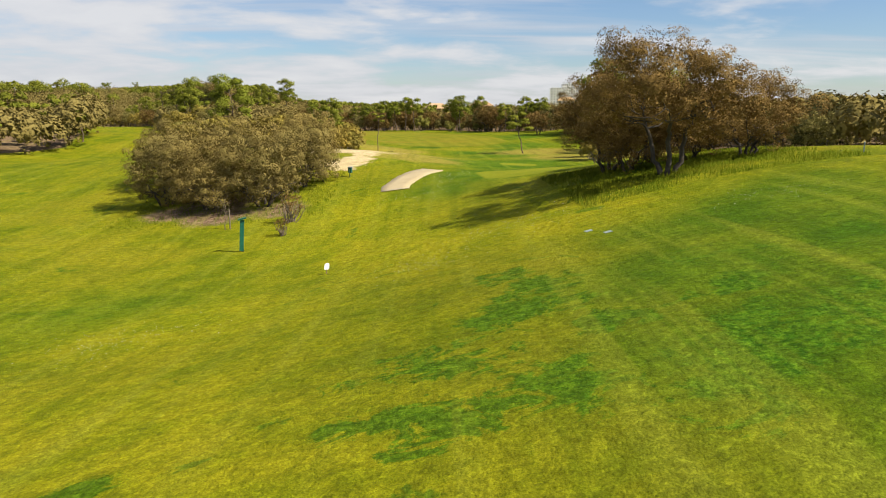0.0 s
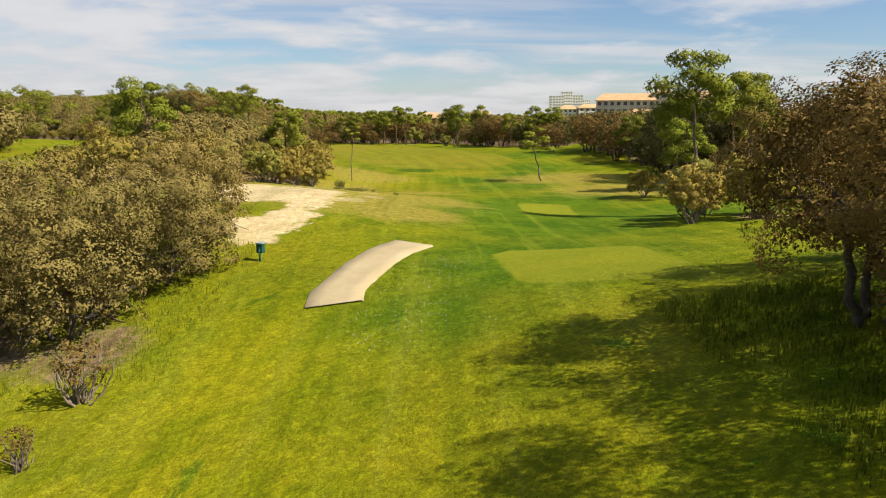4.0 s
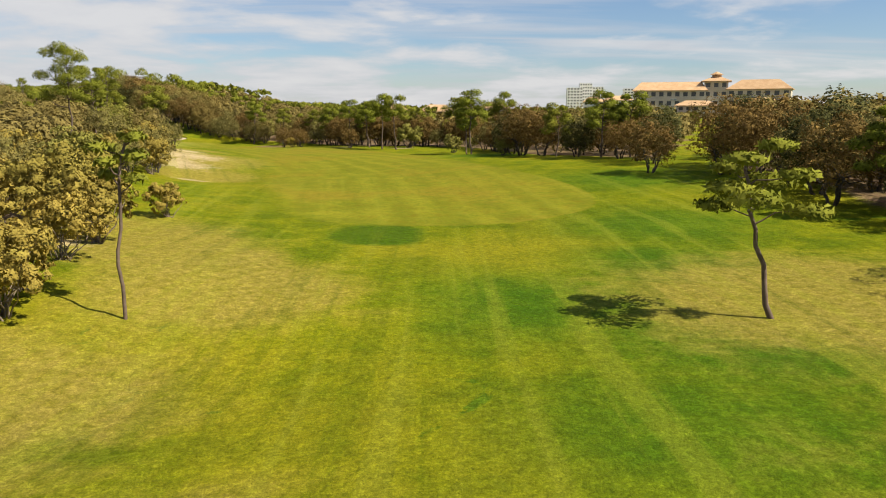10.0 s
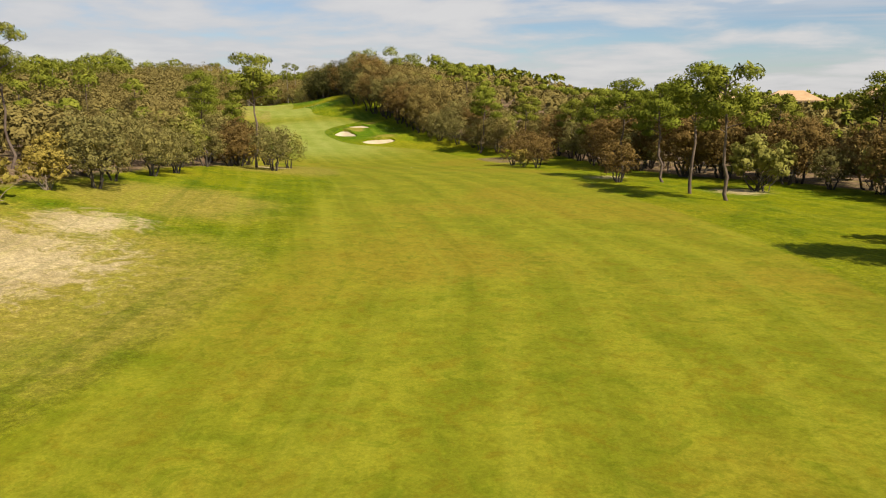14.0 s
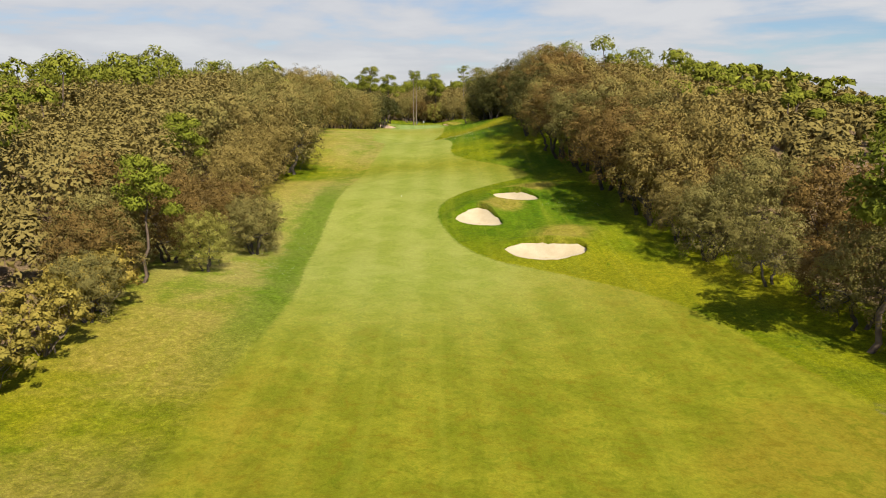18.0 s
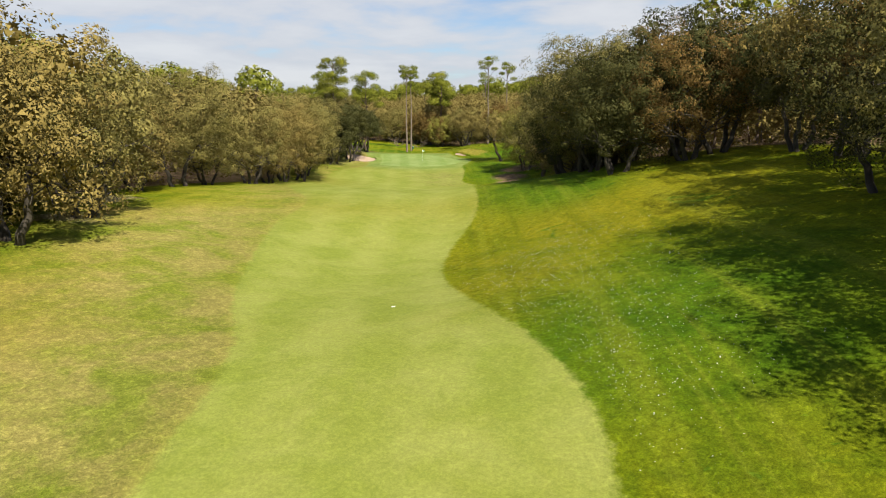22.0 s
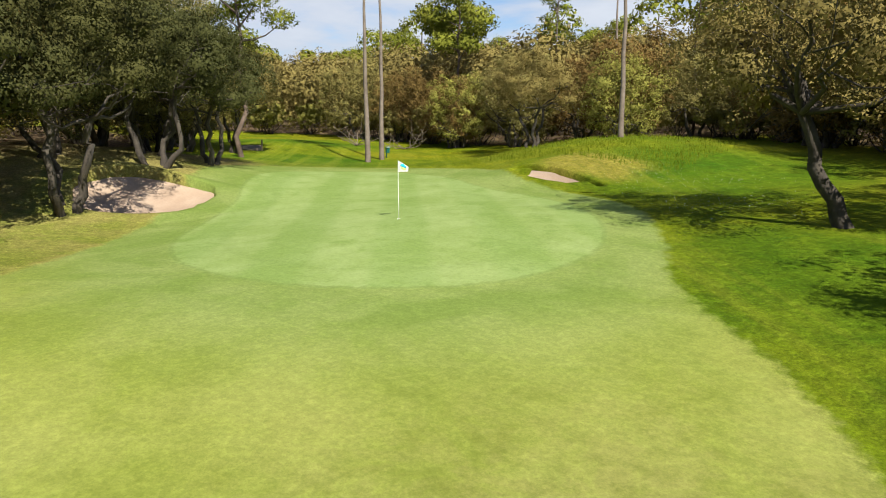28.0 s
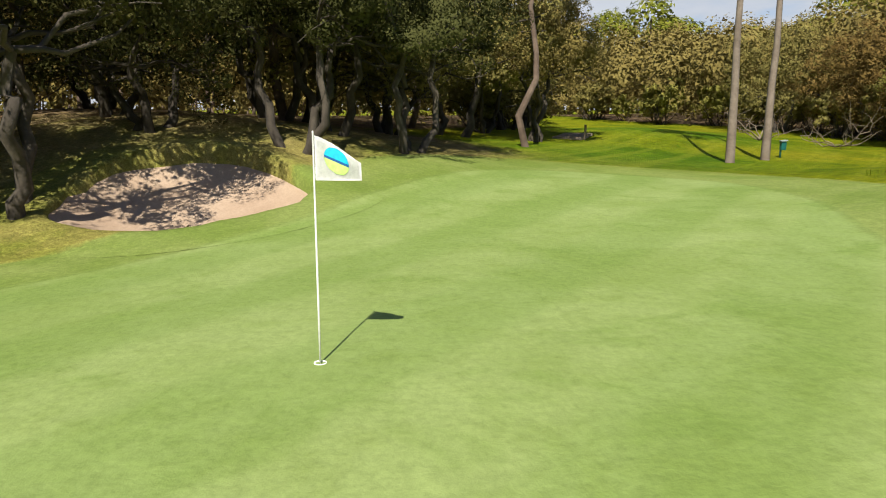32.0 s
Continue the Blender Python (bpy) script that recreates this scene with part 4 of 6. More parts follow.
BUNKERS = {
    "front": [(-86.4, 320.4), (-86.1, 322.6), (-83.4, 323.5), (-80.8, 324.2), (-79.9, 322.8), (-81, 320.3), (-83.6, 319.2)],
    "side": [(-96.3, 325.1), (-96.8, 328), (-95.7, 329), (-92.1, 327.2), (-91.0, 325.5), (-93.4, 324.3)],
    "back": [(-98.8, 334.1), (-97, 335.9), (-93.2, 335.2), (-92.6, 333.8), (-95.4, 332.3)],
    "green_east": [(-212.4, 452.3), (-209.8, 451.3), (-206.6, 450.9), (-206.4, 451.6), (-209, 452.6), (-212, 453.1)],
    "green_west": [(-221.2, 439.6), (-219, 438), (-218, 435.6), (-220, 433.2), (-223.2, 434.0), (-224.3, 437.2)],
}
BUNKER_LOOPS = [(smooth_loop(b, 5), 1.3) for b in BUNKERS.values()]
BUNKER_LOOPS = [(lp.mean(0) + (lp - lp.mean(0)) * 1.06, d) for lp, d in BUNKER_LOOPS]
build_ground()


def build_bunker(loop, depth, sand, label, high):
    """A sand bowl with a rolled turf lip, higher on the side that `high` points to."""
    rim = smooth_loop(loop, 6)
    mid = rim.mean(0)
    n = len(rim)
    root = new("bunker")
    root.matrix_world = pose(mid[0], mid[1], ground(*mid))
    rng = np.random.default_rng(int(abs(mid[0])))
    rad = rim - mid
    size = np.linalg.norm(rad, axis=1)[:, None]
    lift = np.clip((rad / size) @ np.array(high), 0, 1) * (0.45 if size.max() < 4 and depth > 0.45 else 0.15)
    vs = []
    rings = (1.04, 0.93, 0.75, 0.5, 0.25, 0.02)
    for k in rings:
        p = mid + rad * k
        z = heights(rim[:, 0], rim[:, 1]) * k + ground(*mid) * (1 - k) - depth * (1 - min(k, 1) ** 3) - 0.10 + 0.3 * lift * max(0, k - 0.7)
        vs.append(np.column_stack([p - mid, z + rng.normal(0, 0.015, n) - ground(*mid)]))
    fs = [[r * n + i, r * n + (i + 1) % n, (r + 1) * n + (i + 1) % n, (r + 1) * n + i] for r in range(len(rings) - 1) for i in range(n)]
    part("sand", mesh_from("sand", np.concatenate(vs), fs, sand, True), root)
    vs = []
    jag = rng.normal(0, 0.05, n)
    for off, up in ((-0.02, -0.45), (0.0, 0.02), (0.10, 0.10), (0.45, 0.11), (1.1, 0.05), (1.9, -0.02)):
        p = rim + rad / size * (off + jag[:, None] * (off < 0.5))
        z = heights(p[:, 0], p[:, 1]) + up + lift * max(0.0, 1 - off / 1.9) * (1 if up > -0.3 else 0.2) + 0.03
        vs.append(np.column_stack([p - mid, z - ground(*mid)]))
    fs = [[r * n + (i + 1) % n, r * n + i, (r + 1) * n + i, (r + 1) * n + (i + 1) % n] for r in range(5) for i in range(n)]
    vs = np.concatenate(vs)
    me = mesh_from("turf_lip", vs, fs, TURF, True)
    clothe(me, vs[:, 0] + mid[0], vs[:, 1] + mid[1])
    part("turf_lip", me, root, "rolled turf lip")
    tagged(root, label, "bunker", "bunkers of the golf hole")


build_bunker(BUNKERS["front"], 0.55, SAND, "kidney-shaped pale sand bunker with a dry grass lip", (-0.3, 0.95))
build_bunker(BUNKERS["side"], 0.5, SAND, "rounded pale sand bunker cut into a fairway bank", (-0.5, 0.85))
build_bunker(BUNKERS["back"], 0.5, SAND, "narrow pale sand bunker under a scuffed sandy lip", (-0.6, 0.8))
build_bunker(BUNKERS["green_east"], 0.4, SAND_PINK_SHADED, "long shallow bunker beside the putting green", (0.3, 0.95))
build_bunker(BUNKERS["green_west"], 0.6, SAND_PINK_SHADED, "shady pinkish bunker below the oak bank", (-0.9, 0.3))


PATH_LINE = [(-3.9, 57.9), (-3.95, 59.4), (-3.5, 61), (-2.9, 63.1), (-2.1, 65.0), (-0.95, 66.75)]


def build_path():
    line = PATH_LINE
    pts = np.array([np.array([np.interp(t, np.arange(6), [p[i] for p in line]) for i in (0, 1)]) for t in np.linspace(0, 5, 31)])
    way = np.gradient(pts, axis=0)
    nor = np.column_stack([-way[:, 1], way[:, 0]]) / np.linalg.norm(way, axis=1)[:, None]
    rng = np.random.default_rng(5)
    vs, cols = [], (-1.25, -1.15, -0.5, 0, 0.5, 1.15, 1.25)
    for c in cols:
        p = pts + nor * (c + rng.normal(0, 0.03, (31, 1)) * (abs(c) > 1))
        vs.append(np.column_stack([p, heights(p[:, 0], p[:, 1]) + (0.07 if abs(c) < 1.2 else -0.1)]))
    fs = [[a * 31 + i, a * 31 + i + 1, (a + 1) * 31 + i + 1, (a + 1) * 31 + i] for a in range(6) for i in range(30)]
    fs = [f[::-1] for f in fs]
    tagged(new("path", mesh_from("path", np.concatenate(vs), fs, GRAVEL, True)), "pale compacted gravel buggy path ending in the grass", "path", kind="structure")


build_path()

# ---- kinds of trees ----
OAK_WORD = "round brown-green holm oak with several dark stems"
OLIVE_WORD = "round grey-olive holm oak with dark stems"
RUST_WORD = "rusty-brown holm oak with twisted stems"
OAKS = (("oak_a", 11, 4.3, 9.0, 1.5, 3, LEAF_OAK, OAK_WORD, 0.0), ("oak_b", 12, 4.0, 8.4, 1.3, 4, LEAF_OLIVE, OLIVE_WORD, 0.0),
        ("oak_c", 13, 4.6, 9.6, 1.8, 2, LEAF_OLIVE, OLIVE_WORD, 0.8), ("oak_r", 14, 4.4, 8.8, 1.5, 3, LEAF_RUST, RUST_WORD, 0.0),
        ("oak_s", 15, 4.2, 8.6, 1.3, 4, LEAF_RUST, RUST_WORD, 0.3), ("oak_g", 16, 3.8, 8.2, 1.2, 3, LEAF_GREEN, "yellow-green holm oak in fresh leaf", 0.0),
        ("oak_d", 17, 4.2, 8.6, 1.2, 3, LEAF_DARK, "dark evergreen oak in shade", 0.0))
for code, seed, r, h, base, stems, leaf, words, lean in OAKS:
    make_oak(code, seed, r, h, base - 0.6, stems, leaf, BARK_OAK, words, 5200, lean, fine=0.44, low=0.8)
    make_oak(code + "_n", seed + 40, r, h, max(0.3, base - 1.2), stems, leaf, BARK_OAK, words, 14000, lean, fine=0.27, low=0.92)
    make_oak(code + "_t", seed + 80, r * 1.05, h + 0.4, base + 0.1, stems, leaf, BARK_OAK, words, 15000, lean, fine=0.255)
for code, seed, r, h, base, stems, leaf, words, lean in OAKS[:5] + OAKS[6:]:
    make_oak(code + "_p", seed + 160, r, h, max(0.4, base - 0.9), stems, leaf, BARK_OAK, words, 27000, lean, fine=0.185, low=0.86)
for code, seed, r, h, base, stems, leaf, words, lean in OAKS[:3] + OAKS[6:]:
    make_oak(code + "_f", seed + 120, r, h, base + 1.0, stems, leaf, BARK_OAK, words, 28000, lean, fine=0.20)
make_oak("oak_one", 75, 4.6, 8.6, 2.6, 1, LEAF_OAK, BARK_OAK, "leaning holm oak casting shade beside the green", 26000, 1.2, fine=0.20)
make_oak("hill_oak", 71, 4.7, 7.6, 1.7, 3, LEAF_RUST, BARK_OAK, "wide rusty-brown oak spreading over a grassy knoll", 38000, -1.0, fine=0.18, low=0.7)
make_oak("hill_oak_low", 72, 3.9, 5.6, 0.2, 4, LEAF_RUST, BARK_OAK, "low rusty-brown oak on a grassy knoll", 26000, 0.6, fine=0.185, low=0.9)
make_oak("thicket_a", 73, 3.8, 6.2, 0.0, 5, LEAF_OAK, BARK_OAK, "dense grey-brown thicket oak leafy down to the grass", 22000, fine=0.23, low=0.95)
make_oak("thicket_b", 74, 3.4, 5.8, 0.0, 5, LEAF_OAK, BARK_OAK, "dense grey-brown thicket oak leafy down to the grass", 20000, fine=0.23, low=0.95)
make_shrub("scrub_a", 21, 2.6, 4.6, LEAF_SCRUB, BARK_TWIG, "dense olive-brown scrub bush with bare lower stems")
make_shrub("scrub_b", 22, 2.2, 3.8, LEAF_SCRUB, BARK_TWIG, "dense olive-brown scrub bush with bare lower stems")
make_shrub("scrub_g", 23, 2.3, 4.0, LEAF_GREEN, BARK_OAK, "yellow-green rounded scrub bush")
make_shrub("scrub_o", 24, 2.4, 4.2, LEAF_OLIVE, BARK_OAK, "grey-olive undergrowth bush below the trees")
make_pine("pine_a", 31, 11.0, 0.62, 2.8, "tall maritime pine with a flat green crown")
make_pine("pine_b", 32, 10.0, 0.55, 2.6, "maritime pine with gappy green plates of needles", lean=(0.9, 0.3))
make_pine("pine_c", 33, 9.0, 0.40, 2.7, "bushy maritime pine with a low green crown", clumps=15)
make_pine("pine_g", 37, 20.0, 0.52, 4.2, "tall maritime pine with a broad bright-green crown", clumps=17, per=190, thick=0.26, bend=0.05)
make_pine("pine_t", 34, 18.5, 0.82, 2.6, "very tall pine with a straight pale bare trunk", bark=BARK_PALE, thick=0.24, clumps=8, per=60, bend=0.012, crook=0.003)
make_pine("pine_l", 35, 6.9, 0.58, 2.3, "leaning maritime pine with a thin spreading crown", lean=(-1.5, 0.3), clumps=9, per=75, thick=0.13, flat=0.36)
make_pine("pine_s", 36, 7.4, 0.68, 1.3, "slender crooked young pine with a sparse top", lean=(0.5, 0.2), clumps=6, per=40, thick=0.08, flat=0.4)


# ---- woods ----
def choose(px, py, pd, u, v):
    """Kind and size of a tree by its place in the woods."""
    if py < 168 and px < 0 and pd < 4:
        return ("scrub_a", "scrub_b", "scrub_a", "scrub_g")[int(u * 4)], 0.76 + 0.28 * v
    if py < 168 and px < 0:
        kind = ("scrub_a", "scrub_b", "scrub_g", "scrub_a", "pine_c", "oak_b", "scrub_b", "oak_g")[int(u * 8)]
        return kind, (0.42 + 0.2 * v + 0.006 * pd if "oak" in kind else 0.78 + 0.25 * v + 0.012 * pd)
    if px > 8 and py < 250:
        return ("oak_d", "oak_s", "oak_b", "pine_c", "oak_d", "oak_b", "oak_r")[int(u * 7)], 0.70 + 0.25 * v
    if py < 290 and px < -25 - 0.6 * (py - 200) and pd < 4.5:
        return ("scrub_a", "oak_b", "scrub_a", "oak_a", "scrub_b", "oak_s", "scrub_a", "oak_g")[int(u * 8)], (0.85 if 0.0 <= u < 0.125 or 0.25 <= u < 0.375 or 0.5 <= u < 0.625 else 0.52) + 0.2 * v
    if py < 290 and px < -25 - 0.6 * (py - 200):
        return ("oak_b", "scrub_a", "oak_g", "pine_g", "scrub_a", "pine_c", "oak_b", "pine_g")[int(u * 8)], (0.5 + 0.12 * v if 0.375 <= u < 0.5 or u > 0.875 else 0.5 + 0.2 * v + 0.02 * pd)
    if py < 312:
        return ("oak_s", "oak_r", "pine_a", "scrub_g", "oak_r", "pine_b", "oak_s", "oak_b")[int(u * 8)], 0.62 + 0.25 * v + 0.02 * pd
    west = px < -8 - 0.93 * (py - 215)
    if west:
        return ("oak_a", "oak_b", "oak_c", "oak_a", "oak_g", "oak_b", "oak_a", "oak_c")[int(u * 8)], 0.98 + 0.26 * v + 0.012 * pd
    if 364 < py < 414 and px > -172:
        return ("oak_d", "oak_a", "oak_d", "oak_r", "oak_d", "oak_c", "oak_d", "oak_s")[int(u * 8)], 1.08 + 0.2 * v
    return ("oak_a", "oak_r", "oak_c", "oak_r", "oak_s", "oak_b", "oak_a", "oak_g" if u > 0.94 else "oak_s")[int(u * 8)], ((1.03 if pd < 2.5 else 1.25) if py > 394 else 1.08 if px < -76 else 0.66) + 0.22 * v


CLEARINGS = [(-226, 474, 4.5), (-236, 430, 3.2), (-233, 439, 3.6), (-231, 444, 2.5), (-60, 254, 3), (-240, 453, 3), (-226, 436, 5), (-222, 433, 3)]


def fill_woods():
    rng = np.random.default_rng(77)
    step = 4.9
    gx, gy = np.meshgrid(np.arange(-420, 140, step), np.arange(90, 660, step))
    x = gx.ravel() + rng.uniform(-1.7, 1.7, gx.size)
    y = gy.ravel() + rng.uniform(-1.7, 1.7, gx.size)
    d = woods_field(x, y)
    keep = d > 3.4
    x, y, d = x[keep], y[keep], d[keep]
    # a row of trees along the open edge, behind it the scattered ones
    rim = []
    for wood in (w for w in WOODS if len(w) > 8):
        for a, b in zip(wood, np.roll(wood, -1, 0)):
            run = np.linalg.norm(b - a)
            inward = np.array((-(b - a)[1], (b - a)[0])) / run
            probe = (a + b) / 2 + inward * 0.5
            if woods_field(probe[:1], probe[1:])[0] < 0:
                inward = -inward
            for s in np.arange(rng.uniform(0.5, 3.5), run, 6.4 if a[0] < -90 else 4.9):
                rim.append(a + (b - a) * (s / run) + inward * (rng.uniform(0.2, 1.4) if a[1] > 305 else rng.uniform(0.7, 1.9) if a[0] > 0 or a[1] < 240 else rng.uniform(2.2, 3.6)))
    rim = np.array(rim)
    rd = woods_field(rim[:, 0], rim[:, 1])
    x, y, d = np.concatenate([rim[rd > 0.2, 0], x]), np.concatenate([rim[rd > 0.2, 1], y]), np.concatenate([rd[rd > 0.2], d])
    line = np.array(LINE, float)
    off = np.full(x.shape, 1e9)
    for a, b in zip(line, line[1:]):
        e = b - a
        t = np.clip(((x - a[0]) * e[0] + (y - a[1]) * e[1]) / (e @ e), 0, 1)
        off = np.minimum(off, np.hypot(x - a[0] - t * e[0], y - a[1] - t * e[1]))
    far = {"oak": [], "pine": [], "dark": []}
    count = {}
    for px, py, pd, po in zip(x, y, d, off):
        u, v = rng.random(), rng.random()
        if lawn_lane(px, py) or po > 150 and v > 0.55 or any(math.hypot(px - a, py - b) < r for a, b, r in CLEARINGS):
            continue
        dark = px > 8 and py < 250
        if pd < 8.5 and po < 62 and -262 < px < 48:
            kind, size = choose(px, py, pd, u, v)
            if pd < 2.2:
                size *= 0.72 + 0.42 * rng.random()
            if kind[:3] == "oak" and (po < 34 and pd < 6.5 and py > 285 or py > 456 and po < 50):
                kind += "_t" if (px < -80 and px > -8 - 0.93 * (py - 215) or px < -212) and py < 456 else "_n"
            if kind[-2:] in ("_n", "_t") and kind[:5] in ("oak_a", "oak_b", "oak_c", "oak_r", "oak_s", "oak_d") and pd < 3.4 and po < 22 and 338 < py < 456:
                kind = kind[:5] + "_p"
            count[kind[:3]] = count.get(kind[:3], 0) + 1
            if count[kind[:3]] <= 256:
                plant(kind, px, py, 360 * rng.random(), size, "edge of the woods")
                continue
        group = "dark" if dark and u < 0.25 else "pine" if u < (0.08 if po < 40 else 0.2) else "oak"
        _, big = choose(px, py, min(pd, 12), 0.9, v)
        if py > 452 or px < -226:
            big *= 0.95
        if px > -130 and py > 225 and px > -8 - 0.93 * (py - 215):
            big = 0.40 + 0.1 * v + (0.5 if px < -122 else 0)
        far[group].append((px, py, min(big, 1.4), rng.random(), po))
    # distant belts of trees to the horizon
    belt = []
    for k in range(1100):
        a, dist = rng.uniform(-1.9, 0.75), 330 + 700 * rng.random() ** 1.5
        px, py = math.sin(a) * dist - 20, math.cos(a) * dist + 60
        belt.append((px, py))
    clear_of = woods_field(*np.array(belt).T)
    for (px, py), wooded in zip(belt, clear_of):
        open_lane = px > 60 and abs(px - 0.268 * (py - 60)) < 45 and py < 480
        if wooded < -4 and math.hypot(px + 80, py - 260) > 240 and not open_lane and math.hypot(px + 207, py - 440) > 190:
            far["pine" if rng.random() < 0.3 else "oak"].append((px, py, rng.uniform(0.6, 0.85) + (0.25 if px < -150 else 0), rng.random(), 300))
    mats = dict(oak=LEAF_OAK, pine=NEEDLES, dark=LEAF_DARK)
    words = dict(oak="brown-green oak canopy of the woods beyond the edge", pine="green pine crowns standing among the woods", dark="dark evergreen canopy behind the edge trees")
    for group, spots in far.items():
        vs, fs, ns, at, stems = [], [], [], 0, []
        for px, py, s, w, po in spots:
            away = math.hypot(px + 90, py - 260)
            n, ln = (780, 0.44) if po < 47 else (300, 0.75) if po < 85 else (75, 1.6) if po < 120 else (30, 2.3)
            if px < -195 and po < 75:
                n, ln = 780, 0.44
            if group == "pine" and po < 60:
                n, ln = 420, 0.5
            if group == "pine":
                s = s * (0.5 if py < 200 else 1.0)
                h, r, base = 12.0 * s, 2.6 * s, 7.5 * s
            else:
                h, r, base = 9.2 * s, 4.0 * s, -0.4
            z = ground(px, py) if away < 420 else ground(px, py) * max(0, 1 - (away - 420) / 500) + 4.0 * min(1, (away - 420) / 500)
            knobs = max(6, n // 11)
            hub = sphere_points(rng, knobs)
            hub[:, 2] = np.where((hub[:, 2] < -0.2) & (rng.random(knobs) < 0.75), -hub[:, 2], hub[:, 2])
            at_knob = rng.integers(0, knobs, n)
            dd = sphere_points(rng, n) + 0.6 * hub[at_knob]
            dd /= np.linalg.norm(dd, axis=1)[:, None] + 1e-9
            grown = rng.uniform(0.75, 1.0, knobs)
            c = np.array((px, py, z + (h + base) / 2)) + np.array((r, r, (h - base) / 2)) * (hub[at_knob] * grown[at_knob][:, None] * 0.86 + dd * rng.uniform(0.12, 0.27, n)[:, None])
            v, f, sn = cards(rng, c, dd + 0.8 * hub[at_knob] + np.array((0, 0, 0.3)), ln, ln * 0.7, 0.38)
            under = n // 5
            q = sphere_points(rng, under)
            q[:, 2] = np.where(q[:, 2] < -0.2, -q[:, 2], q[:, 2])
            v2, f2, sn2 = cards(rng, np.array((px, py, z + (h + base) / 2)) + np.array((r, r, (h - base) / 2)) * q * 0.76, q + np.array((0, 0, 0.3)), ln * 1.25, ln * 1.1, 0.4)
            for vv, ff, nn in ((v, f, sn), (v2, f2, sn2)):
                vs.append(vv)
                ns.append(nn)
                fs.append(ff + at)
                at += len(vv)
            if group == "pine" and away < 300:
                stems.append(limb(rng, (px, py, z - 0.3), (px, py, z + h * 0.8), 0.16, 0.08, 0.05, 4))
        name = dict(oak="woodland", pine="pine_woodland", dark="evergreen_woodland")[group]
        tagged(new(name, mesh_from(name, np.concatenate(vs), np.concatenate(fs), mats[group], normals=np.concatenate(ns))), words[group], "woodland", kind="stuff")
        if stems:
            sv, sf = tubes(stems, 5)
            tagged(new("woodland_trunks", mesh_from("woodland_trunks", sv, sf, BARK_PINE, True)), "thin brown pine trunks inside the woods", "woodland", kind="stuff")


fill_woods()

# ---- single trees of the course ----
plant("pine_l", 14.3, 127.2, 0, 1.0, label="leaning maritime pine standing alone in the rough")
plant("pine_s", -11.4, 126.3, 0, 1.0, label="slender crooked young pine at the scrub's edge")
plant("hill_oak", 12.4, 39.6, 20, 0.95)
plant("hill_oak_low", 17.8, 42.0, 70, 0.85)
plant("hill_oak", 10.9, 47.0, 200, 0.82)
plant("hill_oak_low", 14.5, 51.5, 10, 1.0)
plant("hill_oak_low", 15.6, 45.6, 130, 0.8)
plant("hill_oak_low", 11.6, 45.0, 250, 0.7)
for k, (px, py, s) in enumerate(((-23.5, 60.5, 0.92), (-19, 58, 1.0), (-14.6, 57.6, 0.95), (-12.3, 62.5, 0.92), (-13, 68.5, 0.9), (-18, 64, 1.05), (-23.5, 67, 0.95), (-27, 70, 0.85))):
    plant(("thicket_a", "thicket_b")[k % 2], px, py, 47 * k, s, "thicket beside the path")
for k, (px, py, s) in enumerate(((15.8, 73.5, 0.8), (17.5, 77.5, 0.95), (19.5, 81.5, 0.9), (20.5, 75, 1.0), (23, 79, 0.9))):
    plant(("scrub_a", "scrub_g", "scrub_b")[k % 3], px, py, 70 * k, s, "bushes beside the tee")
plant("oak_s", 23.5, 178.5, 40, 0.66, label="low brown oak standing alone before the lawn")
plant("pine_a", 18.5, 82.0, 200, 1.0, label="tall maritime pine above the bushes beside the tee")
for k, (px, py, size) in enumerate(((30.5, 121.5, 1.2), (31.5, 128.5, 1.15), (35.5, 124.5, 1.25), (39.5, 129.0, 1.2))):
    plant("oak_d_n", px, py, 80 * k, size, label="tall dark evergreen oak shading the rough")
plant("scrub_b", 21.0, 102.0, 30, 0.72, label="round olive-brown bush standing alone in rough grass")
plant("scrub_b", -18.5, 149.0, 120, 0.66, label="round brown bush standing alone beside the fairway")
for k, (px, py, kind, s) in enumerate(((24, 99.2, "pine_c", 0.78), (25.9, 106.9, "pine_b", 0.95), (31.5, 107, "pine_a", 1.05), (37, 116, "pine_a", 1.1), (35, 111, "pine_b", 1.1), (40, 122, "pine_c", 1.1),
                                       (5.4, 229.7, "pine_a", 0.98), (4.6, 230.3, "pine_b", 0.8), (-13.3, 258.3, "pine_a", 1.02), (-9.8, 254.5, "pine_b", 1.1), (-62, 256, "pine_a", 1.12), (-57.2, 315, "pine_b", 1.2),
                                       (-22, 271, "pine_a", 0.95), (-30, 292, "pine_b", 0.95), (-17, 268, "pine_b", 1.0))):
    plant(kind, px, py, 63 * k, s, "pines along the fairway")
for k, (px, py, kind, s) in enumerate(((2.2, 237.5, "scrub_g", 0.85), (-7.5, 263, "scrub_g", 1.3), (10.7, 222.6, "scrub_g", 0.8), (-57.8, 253.9, "oak_b", 0.62), (-60.5, 260.3, "oak_g", 0.55), (-69.3, 267.1, "oak_b", 0.62),
                                       (-73, 272, "scrub_b", 0.4), (-103.4, 306.4, "oak_b_n", 0.66), (-105.3, 307.5, "oak_a_n", 0.6), (-46, 307.3, "oak_s", 0.62), (-39.6, 296, "oak_s", 0.6), (-21.5, 266.2, "oak_s", 0.55),
                                       (-99.8, 299.4, "oak_g_n", 0.6), (-43.0, 293.5, "oak_s", 0.55), (-40.0, 289.5, "scrub_b", 0.7), (-37.0, 287.0, "oak_r", 0.5))):
    plant(kind, px, py, 51 * k, s, "small trees along the fairway")
